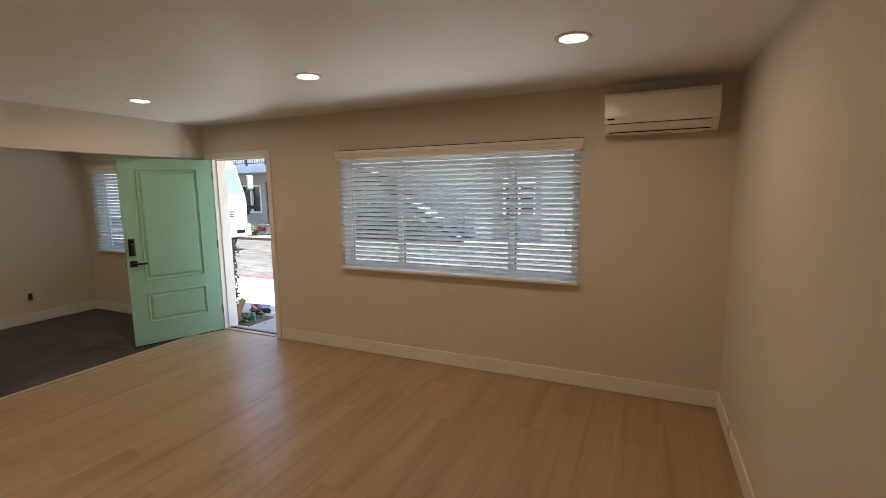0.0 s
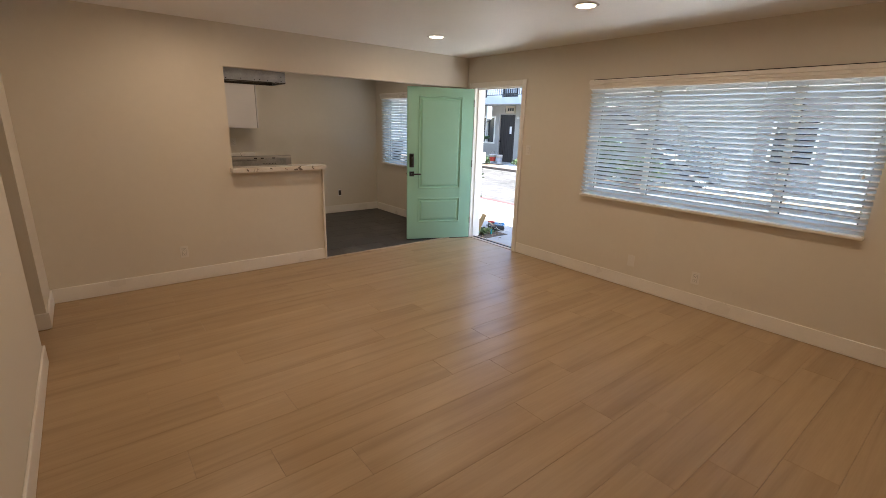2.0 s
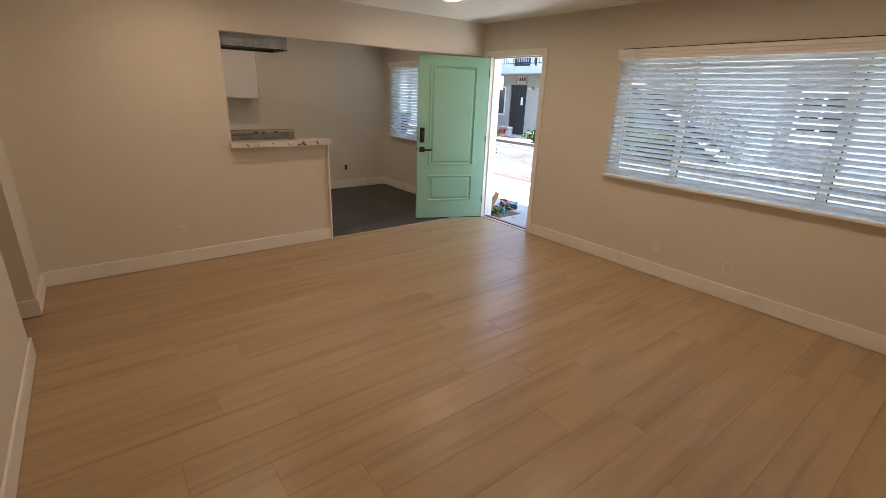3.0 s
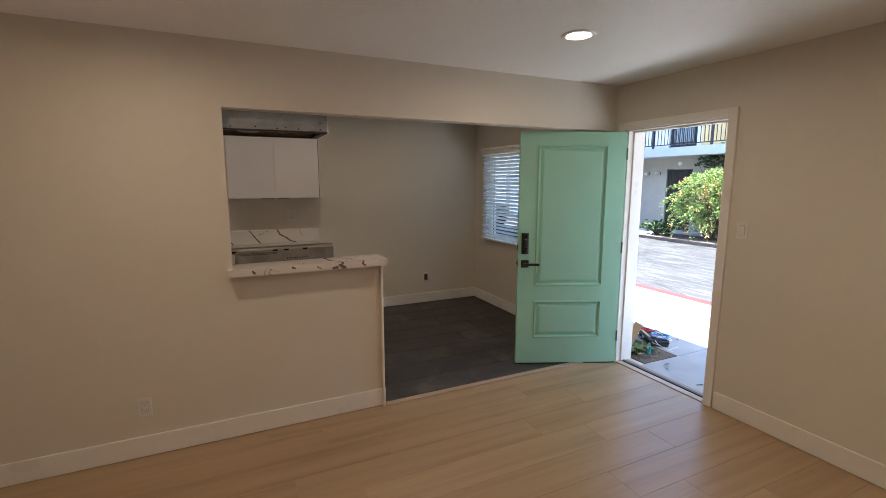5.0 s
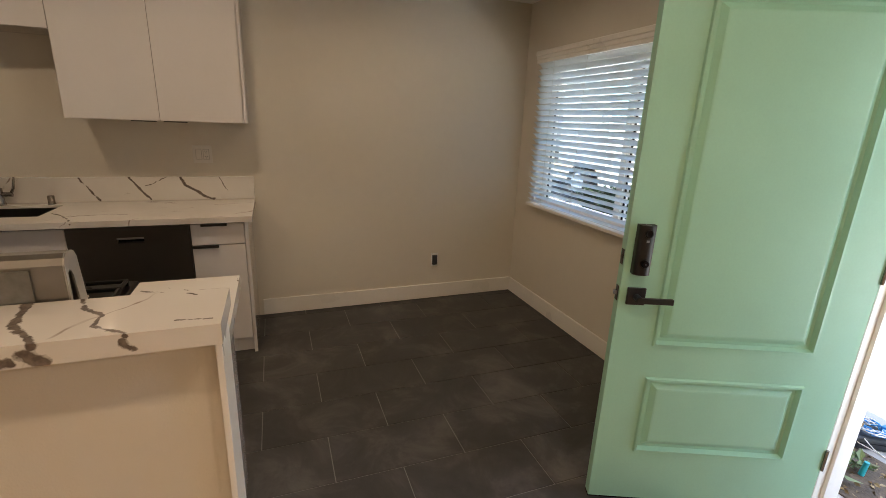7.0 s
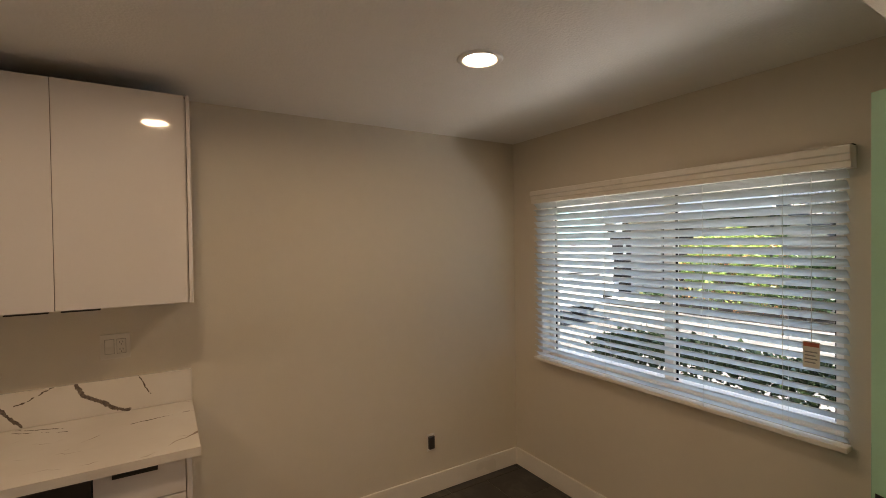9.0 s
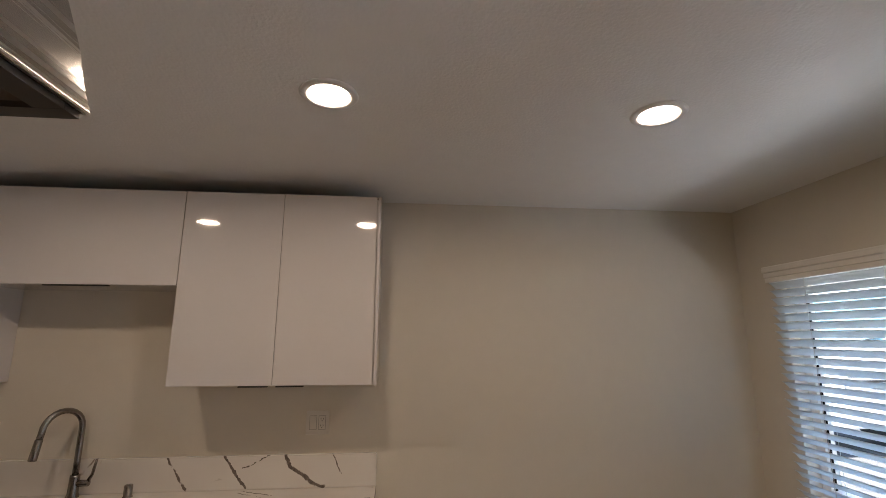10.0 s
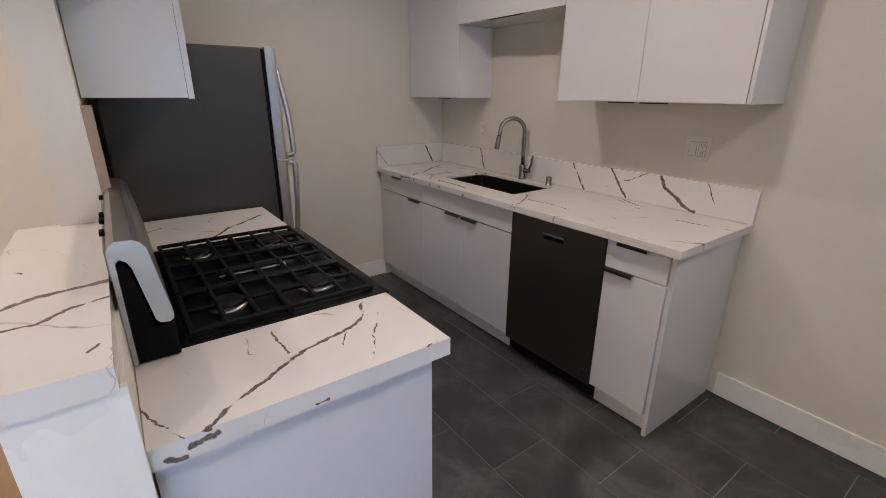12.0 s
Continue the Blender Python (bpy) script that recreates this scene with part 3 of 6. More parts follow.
def blind(x0, x1, z0, z1, cords, label, gap_from, gap):
    bl = thing("window_blind", ((x0 + x1) / 2, -0.001, z0), label, "blind")
    prof = [(-0.001, z1 - 0.085), (-0.060, z1 - 0.085), (-0.060, z1 - 0.062), (-0.066, z1 - 0.058), (-0.066, z1 - 0.036), (-0.074, z1 - 0.030), (-0.074, z1 - 0.006), (-0.070, z1), (-0.001, z1)]
    part("valance", extrude(prof, "x", x0 - 0.012, x1 + 0.012), TRIM, bl)
    # black strip stands in for the shadow line over the valance
    part("shadow_gap", box(gap_from, x1 + 0.010, -0.030, -0.001, z1 + 0.0005, z1 + gap), SLOT, bl, "black strip standing for the shadow gap above valance")
    part("bottom_rail", box(x0, x1, -0.062, -0.008, z0, z0 + 0.022, 0.004), TRIM, bl)
    top, step = z1 - 0.10, 0.0425
    n = int((top - z0 - 0.03) / step)
    prof = [(-0.025, -0.0012), (-0.012, 0.0016), (0.0, 0.0025), (0.012, 0.0016), (0.025, -0.0012), (0.025, 0.0014), (0.012, 0.0042), (0.0, 0.0051), (-0.012, 0.0042), (-0.025, 0.0014)]
    bm = extrude(prof, "x", x0 - (x0 + x1) / 2 + 0.004, x1 - (x0 + x1) / 2 - 0.004)
    shared = mesh_from("slat", bm, SLAT)
    rnd = random.Random(round(x0 * 100))
    for i in range(n + 1):
        s = new("slat", shared)
        s.parent = bl
        s.matrix_basis = pose(0, -0.034, 0.045 + i * (top - z0 - 0.05) / n, SLAT_TILT + rnd.uniform(-1.0, 1.0), 0, 0)
        WORLD[s.name] = WORLD[bl.name]
    for c in cords:
        for y in (-0.060, -0.008):
            part("ladder_cord", cyl((c, y, z0 + 0.02), (c, y, z1 - 0.08), 0.0011, seg=6), CORD, bl)
    return bl


SLAT_TILT = -41.0
lb = blind(1.980, 4.330, 0.876, 2.055, (2.25, 2.95, 3.55, 4.10), "white faux-wood blind, slats half open, over living window", 1.99, 0.010)
kb = blind(-2.225, -0.510, 0.868, 2.052, (-2.00, -1.62, -1.05, -0.72), "white faux-wood blind, slats half open, over kitchen window", -1.35, 0.006)


# ---- recessed lamps ----
def downlight(x, y, group, watts):
    d = thing("recessed_light", (x, y, H), "round white recessed ceiling downlight, switched on", "ceiling light", group=group)
    part("trim_ring", revolve([(0.062, -0.001), (0.092, -0.001), (0.094, -0.004), (0.089, -0.009), (0.072, -0.010), (0.064, -0.006), (0.062, -0.001)], seg=40), PLASTIC, d, world=False, smooth=True)
    part("lens", cyl((0, 0, -0.003), (0, 0, -0.001), 0.0615, seg=40), LENS, d, "glowing frosted lens", world=False)
    li = bpy.data.lights.new("downlight", "AREA")
    li.shape, li.size, li.energy, li.color = "DISK", 0.128, watts, LAMP_COLOUR
    lo = new("downlight_lamp", li)
    lo.matrix_world = pose(x, y, H - 0.0045)


for _x, _y in LIVING_LAMPS:
    downlight(_x, _y, "living room downlights", LAMP_WATTS)
for _x, _y in KITCHEN_LAMPS:
    downlight(_x, _y, "kitchen downlights", KITCHEN_WATTS)


# ---- front door, swung open ----
def bevel_panel(x0, x1, z0, z1, y, out):
    """A moulded raised panel: sunk groove, ogee lip and raised field, on a face at y."""
    bm = bmesh.new()
    rings = [(0.0, 0.0), (0.004, 0.009), (0.011, 0.010), (0.018, -0.010), (0.030, -0.011), (0.050, 0.002), (0.056, 0.003)]
    loops = []
    for inset, h in rings:
        loops.append([bm.verts.new((x, y + out * h, z)) for x, z in ((x0 + inset, z0 + inset), (x1 - inset, z0 + inset), (x1 - inset, z1 - inset), (x0 + inset, z1 - inset))])
    for a, b in zip(loops, loops[1:]):
        for k in range(4):
            bm.faces.new((a[k], a[(k + 1) % 4], b[(k + 1) % 4], b[k]))
    bm.faces.new(loops[-1])
    return bm


def front_door():
    d = thing("door_1", (0.156, -0.022, 0.012), "mint green panelled front door standing open, black lever and keypad lock", "door", rz=-113.05, kind="structure")
    W, HH, TH = 0.905, 2.03, 0.044
    pan = [(0.155, 0.755, 0.91 - 0.20, 1.92), (0.155, 0.755, 0.235, 0.575)]
    bm = bmesh.new()
    box(0, W, -TH + 0.012, -0.012, 0, HH, into=bm)
    for y0, y1 in ((-0.012, 0.0), (-TH, -TH + 0.012)):
        box(0, pan[0][0], y0, y1, 0, HH, into=bm)
        box(pan[0][1], W, y0, y1, 0, HH, into=bm)
        for za, zb in ((0, pan[1][2]), (pan[1][3], pan[0][2]), (pan[0][3], HH)):
            box(pan[0][0], pan[0][1], y0, y1, za, zb, into=bm)
    part("door_leaf", bm, MINT, d, world=False)
    for x0, x1, z0, z1 in pan:
        part("panel", bevel_panel(x0, x1, z0, z1, 0.0, 1.0), MINT, d, world=False)
        part("panel", bevel_panel(x0, x1, z0, z1, -TH, -1.0), MINT, d, world=False)
    part("bottom_sweep", box(0.0, W, -TH + 0.004, -0.004, -0.010, -0.0005), SLOT, d, "black rubber door sweep", world=False)
    # keypad deadbolt: a body with a rounded face, camera eye, mark and thumb knob
    prof = [(0.879, 0.001)] + [(0.849 + 0.030 * math.cos(a), 0.020 + 0.020 * math.sin(a)) for a in (radians(12 * i) for i in range(16))] + [(0.819, 0.001)]
    k = part("keypad_lock", extrude(prof, "z", 0.999, 1.180), BLACK, d, "black smart keypad deadbolt with rounded face", world=False)
    part("top_ring", turned(revolve([(0.0075, 0.0006), (0.0095, 0.0006), (0.0095, 0), (0.0075, 0)], seg=20), Matrix.Translation((0.849, 0.022, 1.1803))), ZINC, k, "pale ring on top", world=False)
    part("camera_eye", turned(revolve([(0, 0.003), (0.007, 0.0035), (0.012, 0.005), (0.0145, 0.004), (0.0145, -0.006)], seg=24), Matrix.Translation((0.849, 0.040, 1.152)) @ pose(0, 0, 0, -90)), ENAMEL, k, "glossy black camera eye", world=False)
    part("label_mark", box(0.844, 0.854, 0.0402, 0.0408, 1.121, 1.129), ZINC, k, world=False)
    knob = part("thumb_knob", turned(revolve([(0, 0.013), (0.011, 0.013), (0.0135, 0.010), (0.0145, -0.006)], seg=24), Matrix.Translation((0.849, 0.040, 1.044)) @ pose(0, 0, 0, -90)), ENAMEL, k, world=False)
    part("knob_mark", box(0.847, 0.851, 0.0532, 0.0537, 1.043, 1.047), ZINC, knob, world=False)
    part("outer_keypad", box(0.818, 0.884, -TH - 0.020, -TH - 0.001, 1.005, 1.190, 0.006), BLACK, d, "black outer keypad body", world=False)
    # lever
    r = part("lever_rosette", box(0.813, 0.879, 0.001, 0.012, 0.876, 0.942, 0.002), BLACK, d, "black square lever rosette", world=False)
    part("lever_neck", cyl((0.846, 0.012, 0.908), (0.846, 0.052, 0.908), 0.012), BLACK, r, world=False)
    part("lever_arm", box(0.728, 0.858, 0.040, 0.054, 0.897, 0.918, 0.002), BLACK, r, world=False)
    rr = part("outer_rosette", box(0.813, 0.879, -TH - 0.012, -TH - 0.001, 0.876, 0.942, 0.002), BLACK, d, world=False)
    part("outer_neck", cyl((0.846, -TH - 0.052, 0.908), (0.846, -TH - 0.012, 0.908), 0.012), BLACK, rr, world=False)
    part("outer_lever", box(0.728, 0.858, -TH - 0.054, -TH - 0.040, 0.897, 0.918, 0.002), BLACK, rr, world=False)
    # edge plates
    lp = part("latch_plate", box(W + 0.0005, W + 0.0025, -0.034, -0.010, 0.882, 0.940, 0.0005), BLACK, d, world=False)
    part("latch_bolt", extrude([(W + 0.0025, -0.028), (W + 0.013, -0.028), (W + 0.0025, -0.016)], "z", 0.902, 0.920), NICKEL, lp, world=False)
    dp = part("deadbolt_plate", box(W + 0.0005, W + 0.0025, -0.034, -0.010, 1.022, 1.080, 0.0005), BLACK, d, world=False)
    part("bolt_face", turned(revolve([(0, 0.002), (0.009, 0.002), (0.009, 0)], seg=16), Matrix.Translation((W + 0.0025, -0.022, 1.051)) @ pose(0, 0, 0, 0, 90)), BLACK, dp, world=False)
    for z in (0.20, 1.0, 1.80):
        part("hinge", cyl((-0.004, 0.004, z), (-0.004, 0.004, z + 0.095), 0.006, seg=12), NICKEL, d, world=False)


front_door()


# ---- kitchen: west run ----
CT, CTH = 0.921, 0.034        # counter top and thickness
FX = -1.878                   # cabinet faces
def handle(parent, name, x, y0, y1, z, out=1.0):
    """A bent finger pull on the top edge of a front."""
    prof = [(x - 0.002 * out, z + 0.002), (x + 0.020 * out, z + 0.002), (x + 0.020 * out, z - 0.011), (x + 0.017 * out, z - 0.011), (x + 0.017 * out, z - 0.001), (x - 0.002 * out, z - 0.001)]
    return part(name, extrude(prof, "y", y0, y1), PULL, parent, "dark bronze edge pull")


def base_unit(name, y0, y1, fronts, label, x_front=FX, x_back=KX + 0.004, out=1.0, body_top=CT - CTH - 0.002):
    """fronts: (y0, y1, z0, z1, pull y0, pull y1)."""
    u = thing(name, ((x_front + x_back) / 2, (y0 + y1) / 2, 0.0), label, "cabinet", group="base cabinets")
    xi = x_front - 0.020 * out
    part("body", box(x_back, xi, y0 + 0.001, y1 - 0.001, 0.10, body_top), CARCASS, u)
    part("toe_kick", box(x_back, x_front - 0.058 * out, y0 + 0.001, y1 - 0.001, 0.0, 0.099), CARCASS, u)
    for a, b, za, zb, pa, pb in fronts:
        f = part("drawer_front" if zb - za < 0.3 else "door", box(xi + 0.001 * out, x_front, a + 0.0015, b - 0.0015, za, zb, 0.0012, 1), GLOSS, u)
        if pa is not None:
            handle(f, "pull", x_front, pa, pb, zb)
    return u


ZS = 0.746
base_unit("base_cabinet", -4.60, -4.016, [(-4.60, -4.016, ZS + 0.004, 0.876, -4.40, -4.27), (-4.60, -4.016, 0.115, ZS - 0.002, -4.17, -4.03)], "white gloss base cabinet with drawer and dark edge pulls")
base_unit("sink_cabinet", -4.016, -3.102, [(-4.016, -3.102, ZS + 0.004, 0.876, None, None), (-4.016, -3.553, 0.115, ZS - 0.002, -3.71, -3.565), (-3.553, -3.102, 0.115, ZS - 0.002, -3.541, -3.40)], "white gloss sink base cabinet with two doors", body_top=0.66)
base_unit("narrow_cabinet", -2.503, -2.213, [(-2.503, -2.213, ZS + 0.004, 0.876, -2.445, -2.305), (-2.503, -2.213, 0.115, ZS - 0.002, -2.498, -2.358)], "narrow white gloss cabinet with drawer over door")
tagged(part("end_panel", box(KX + 0.018, FX - 0.014, -2.212, -2.192, 0.0, CT - CTH - 0.002, 0.001, 1), GLOSS), "white gloss end panel beside the base cabinets", "cabinet panel")
tagged(part("filler_panel", box(KX + 0.004, FX - 0.004, -4.618, -4.602, 0.0, CT - CTH - 0.002), GLOSS), "thin white filler panel at kitchen corner", "cabinet panel")


def dishwasher():
    d = thing("dishwasher", (FX - 0.28, -2.79, 0.0), "black stainless dishwasher with pocket handle", "dishwasher")
    part("tub", box(KX + 0.02, FX - 0.035, -3.099, -2.506, 0.02, 0.880), SLOT, d)
    bm = wall_with_holes("y", -3.098, -2.507, FX - 0.032, FX + 0.006, 0.105, 0.876, [(-2.868, -2.738, 0.786, 0.816)])
    dr = part("door", bm, DARKSTEEL, d, "black stainless door")
    part("handle_pocket", box(FX - 0.031, FX - 0.020, -2.868, -2.738, 0.787, 0.815), SLOT, dr)
    part("handle_lip", box(FX - 0.018, FX + 0.009, -2.868, -2.738, 0.806, 0.8165, 0.002), STEEL, dr)
    part("kick_plate", box(FX - 0.10, FX - 0.07, -3.08, -2.50, 0.0, 0.095), SLOT, d)
    part("badge", turned(revolve([(0, 0.002), (0.016, 0.002), (0.017, 0.0)], seg=20), Matrix.Translation((FX + 0.006, -2.545, 0.165)) @ pose(0, 0, 0, 0, 90)), NICKEL, dr, "round maker badge")


dishwasher()


SINK = (-2.385, -2.032, -3.955, -3.262)
def counter_west():
    c = thing("countertop", (-2.17, -3.4, CT - CTH), "white quartz countertop with brown veins and backsplash", "countertop")
    x0, x1, y0, y1 = KX + 0.002, -1.846, -4.617, -2.163
    bm = bmesh.new()
    zs = CT - 0.016
    box(x0, SINK[0], y0, y1, zs, CT, into=bm)
    box(SINK[1], x1, y0, y1, zs, CT, into=bm)
    box(SINK[0], SINK[1], y0, SINK[2], zs, CT, into=bm)
    box(SINK[0], SINK[1], SINK[3], y1, zs, CT, into=bm)
    part("apron", box(x1 - 0.022, x1, y0, y1 - 0.022, CT - CTH, zs), SINK_STONE, c, "mitred stone edge")
    part("apron", box(x0, x1, y1 - 0.022, y1, CT - CTH, zs), SINK_STONE, c, "mitred stone edge")
    part("slab", bm, SINK_STONE, c)
    part("backsplash", box(x0, x0 + 0.02, y0 + 0.0205, y1, CT + 0.001, CT + 0.160, 0.0015, 1), SINK_STONE, c)
    part("side_splash", box(x0, x1 - 0.002, y0, y0 + 0.02, CT + 0.001, CT + 0.160, 0.0015, 1), SINK_STONE, c)


counter_west()


def sink():
    s = thing("sink", ((SINK[0] + SINK[1]) / 2, (SINK[2] + SINK[3]) / 2, 0.69), "undermount stainless steel kitchen sink", "sink")
    x0, x1, y0, y1 = SINK[0] - 0.006, SINK[1] + 0.006, SINK[2] - 0.006, SINK[3] + 0.006
    bm = bmesh.new()
    box(x0, x1, y0, y1, 0.69, CT - 0.0165, into=bm)
    top = [f for f in bm.faces if f.normal.z > 0.9]
    bmesh.ops.delete(bm, geom=top, context="FACES_ONLY")
    ups = [e for e in bm.edges if abs(e.verts[0].co.z - e.verts[1].co.z) > 0.1]
    bmesh.ops.bevel(bm, geom=ups, offset=0.02, segments=4, affect="EDGES", profile=0.5)
    ob = part("basin", bm, steel_mat("sink_steel", (0.20, 0.19, 0.18), 0.3, (3.0, 150.0, 150.0)), s)
    md = ob.modifiers.new("thick", "SOLIDIFY")
    md.thickness, md.offset = 0.002, 1.0
    part("drain", revolve([(0, 0.003), (0.03, 0.003), (0.042, 0.006), (0.045, 0.003), (0.045, 0.001)], at=(-2.25, -3.6, 0.692)), NICKEL, s, smooth=True)


sink()


def faucet():
    f = thing("faucet", (-2.436, -3.592, CT), "brushed nickel gooseneck pull-down kitchen faucet", "faucet")
    part("base", revolve([(0, 0.10), (0.020, 0.10), (0.021, 0.09), (0.0225, 0.02), (0.027, 0.008), (0.027, 0.0)], seg=24), NICKEL, f, world=False, smooth=True)
    pts = [(0, 0, 0.095), (0, 0, 0.16), (0, 0, 0.25), (0, 0, 0.32)]
    dx, dy, R = 0.90, -0.436, 0.085
    for k in range(1, 13):
        a = math.pi * k / 12
        u = R * (1 - math.cos(a))
        pts.append((u * dx, u * dy, 0.32 + R * math.sin(a)))
    u = 2 * R
    pts += [((u + 0.006) * dx, (u + 0.006) * dy, 0.29)]
    part("gooseneck", tube(pts, 0.0135, 14), NICKEL, f, world=False, smooth=True)
    part("spray_head", cyl(((u + 0.006) * dx, (u + 0.006) * dy, 0.292), ((u + 0.020) * dx, (u + 0.020) * dy, 0.205), 0.0155, 0.017, 18, bevel=0.002), NICKEL, f, world=False, smooth=True)
    h = part("valve", cyl((0, 0.015, 0.062), (0, 0.066, 0.062), 0.015, seg=18, bevel=0.002), NICKEL, f, world=False, smooth=True)
    part("lever", tube([(0, 0.06, 0.07), (-0.002, 0.075, 0.10), (-0.004, 0.083, 0.15), (-0.005, 0.086, 0.168)], [0.008, 0.007, 0.006, 0.005], 10), NICKEL, h, world=False, smooth=True)
    a = thing("air_gap_cap", (-2.42, -3.335, CT), "small nickel dishwasher air gap cap on countertop", "air gap")
    part("cap", revolve([(0, 0.055), (0.017, 0.054), (0.0185, 0.050), (0.0185, 0.004), (0.022, 0.002), (0.022, 0.0)], seg=24), NICKEL, a, world=False, smooth=True)


faucet()


# brown of the unseen cabinet tops, assumed to deepen the shade under the ceiling
SHADE_BOARD = plain("brown_shade_board", (0.11, 0.075, 0.045), 0.85, vary=0.12, size=20)


def upper_unit(name, y0, y1, z0, z1, doors, label, xf=-2.172, xb=KX + 0.002):
    u = thing(name, ((xf + xb) / 2, (y0 + y1) / 2, z0), label, "wall cabinet", group="upper cabinets")
    part("body", box(xb, xf - 0.020, y0 + 0.0006, y1 - 0.0006, z0, z1 - 0.012), GLOSS, u)
    part("shade_board", box(xb, xf - 0.020, y0 + 0.0006, y1 - 0.0006, z1 - 0.0115, z1 - 0.001), SHADE_BOARD, u, "unseen brown top board, added to deepen the shade above")
    for a, b, pa, pb in doors:
        d = part("door", box(xf - 0.0185, xf, a + 0.0011, b - 0.0011, z0 + 0.001, z1 - 0.001, 0.0008, 1), GLOSS, u)
        prof = [(xf - 0.018, z0 - 0.001), (xf + 0.003, z0 - 0.001), (xf + 0.003, z0 - 0.006), (xf - 0.018, z0 - 0.006)]
        part("pull", extrude(prof, "y", pa, pb), PULL, d, "dark bronze edge pull")
    return u


UT = 2.372
upper_unit("wall_cabinet", -3.106, -2.178, 1.450, UT, [(-3.106, -2.640, -2.79, -2.66), (-2.640, -2.182, -2.622, -2.497)], "white gloss two-door wall cabinet")
tagged(part("cabinet_side", box(KX + 0.002, -2.166, -2.1775, -2.162, 1.450, UT, 0.001, 1), GLOSS), "white gloss side panel of wall cabinet", "cabinet panel")
upper_unit("sink_wall_cabinet", -4.004, -3.1075, 1.908, UT, [(-4.004, -3.1075, -3.69, -3.41)], "short white gloss wall cabinet over sink")
upper_unit("corner_wall_cabinet", -4.616, -4.0055, 1.450, UT, [(-4.616, -4.0055, -4.22, -4.09)], "white gloss single-door corner wall cabinet")


# ---- kitchen: peninsula ----
PX = -0.752                   # peninsula counter edge
PT = 0.046                    # peninsula stone edge
base_unit("peninsula_cabinet", -2.491, -2.226, [(-2.491, -2.226, ZS + 0.004, 0.864, -2.42, -2.30), (-2.491, -2.226, 0.115, ZS - 0.002, -2.40, -2.28)], "white gloss peninsula base cabinet", x_front=-0.725, x_back=-0.121, out=-1.0, body_top=CT - PT - 0.002)
base_unit("peninsula_cabinet", -3.790, -3.312, [(-3.790, -3.312, ZS + 0.004, 0.864, -3.62, -3.48), (-3.790, -3.312, 0.115, ZS - 0.002, -3.58, -3.44)], "white gloss base cabinet between stove and refrigerator", x_front=-0.725, x_back=-0.121, out=-1.0, body_top=CT - PT - 0.002)
tagged(part("peninsula_end_panel", box(-0.723, -0.118, -2.224, -2.206, 0.0, CT - PT - 0.002, 0.001, 1), GLOSS), "white gloss end panel of the peninsula", "cabinet panel")


def stone_top(name, x0, x1, y0, y1, z0, z1, edges, label, stone):
    """A stone slab with mitred aprons under its open edges: 'w', 'e', 'n'."""
    t = thing(name, ((x0 + x1) / 2, (y0 + y1) / 2, z0), label, "countertop")
    w, zt = 0.022, z1 - 0.020
    part("slab", box(x0, x1, y0, y1, zt, z1), stone, t)
    n1 = y1 - w if "n" in edges else y1
    if "w" in edges:
        part("apron", box(x0, x0 + w, y0, n1, z0, zt), stone, t, "mitred stone edge")
    if "e" in edges:
        part("apron", box(x1 - w, x1, y0, n1, z0, zt), stone, t, "mitred stone edge")
    if "n" in edges:
        part("apron", box(x0, x1, n1, y1, z0, zt), stone, t, "mitred stone edge")
    return t


stone_top("peninsula_counter", PX, -0.1165, -2.493, -2.168, CT - PT, CT, "wn", "white quartz counter with brown veins beside stove", PEN_STONE)
stone_top("peninsula_counter", PX + 0.011, -0.1165, -3.796, -3.308, CT - PT, CT, "w", "white veined quartz counter beside refrigerator", PEN_STONE)
_bt = stone_top("bar_top", -0.108, 0.102, -3.0995, -2.140, 1.063, 1.108, "wen", "white quartz breakfast bar top with brown veins", BAR_STONE)
part("return_lip", box(0.0005, 0.102, -3.127, -3.0997, 1.0635, 1.1075, 0.002), BAR_STONE, _bt)


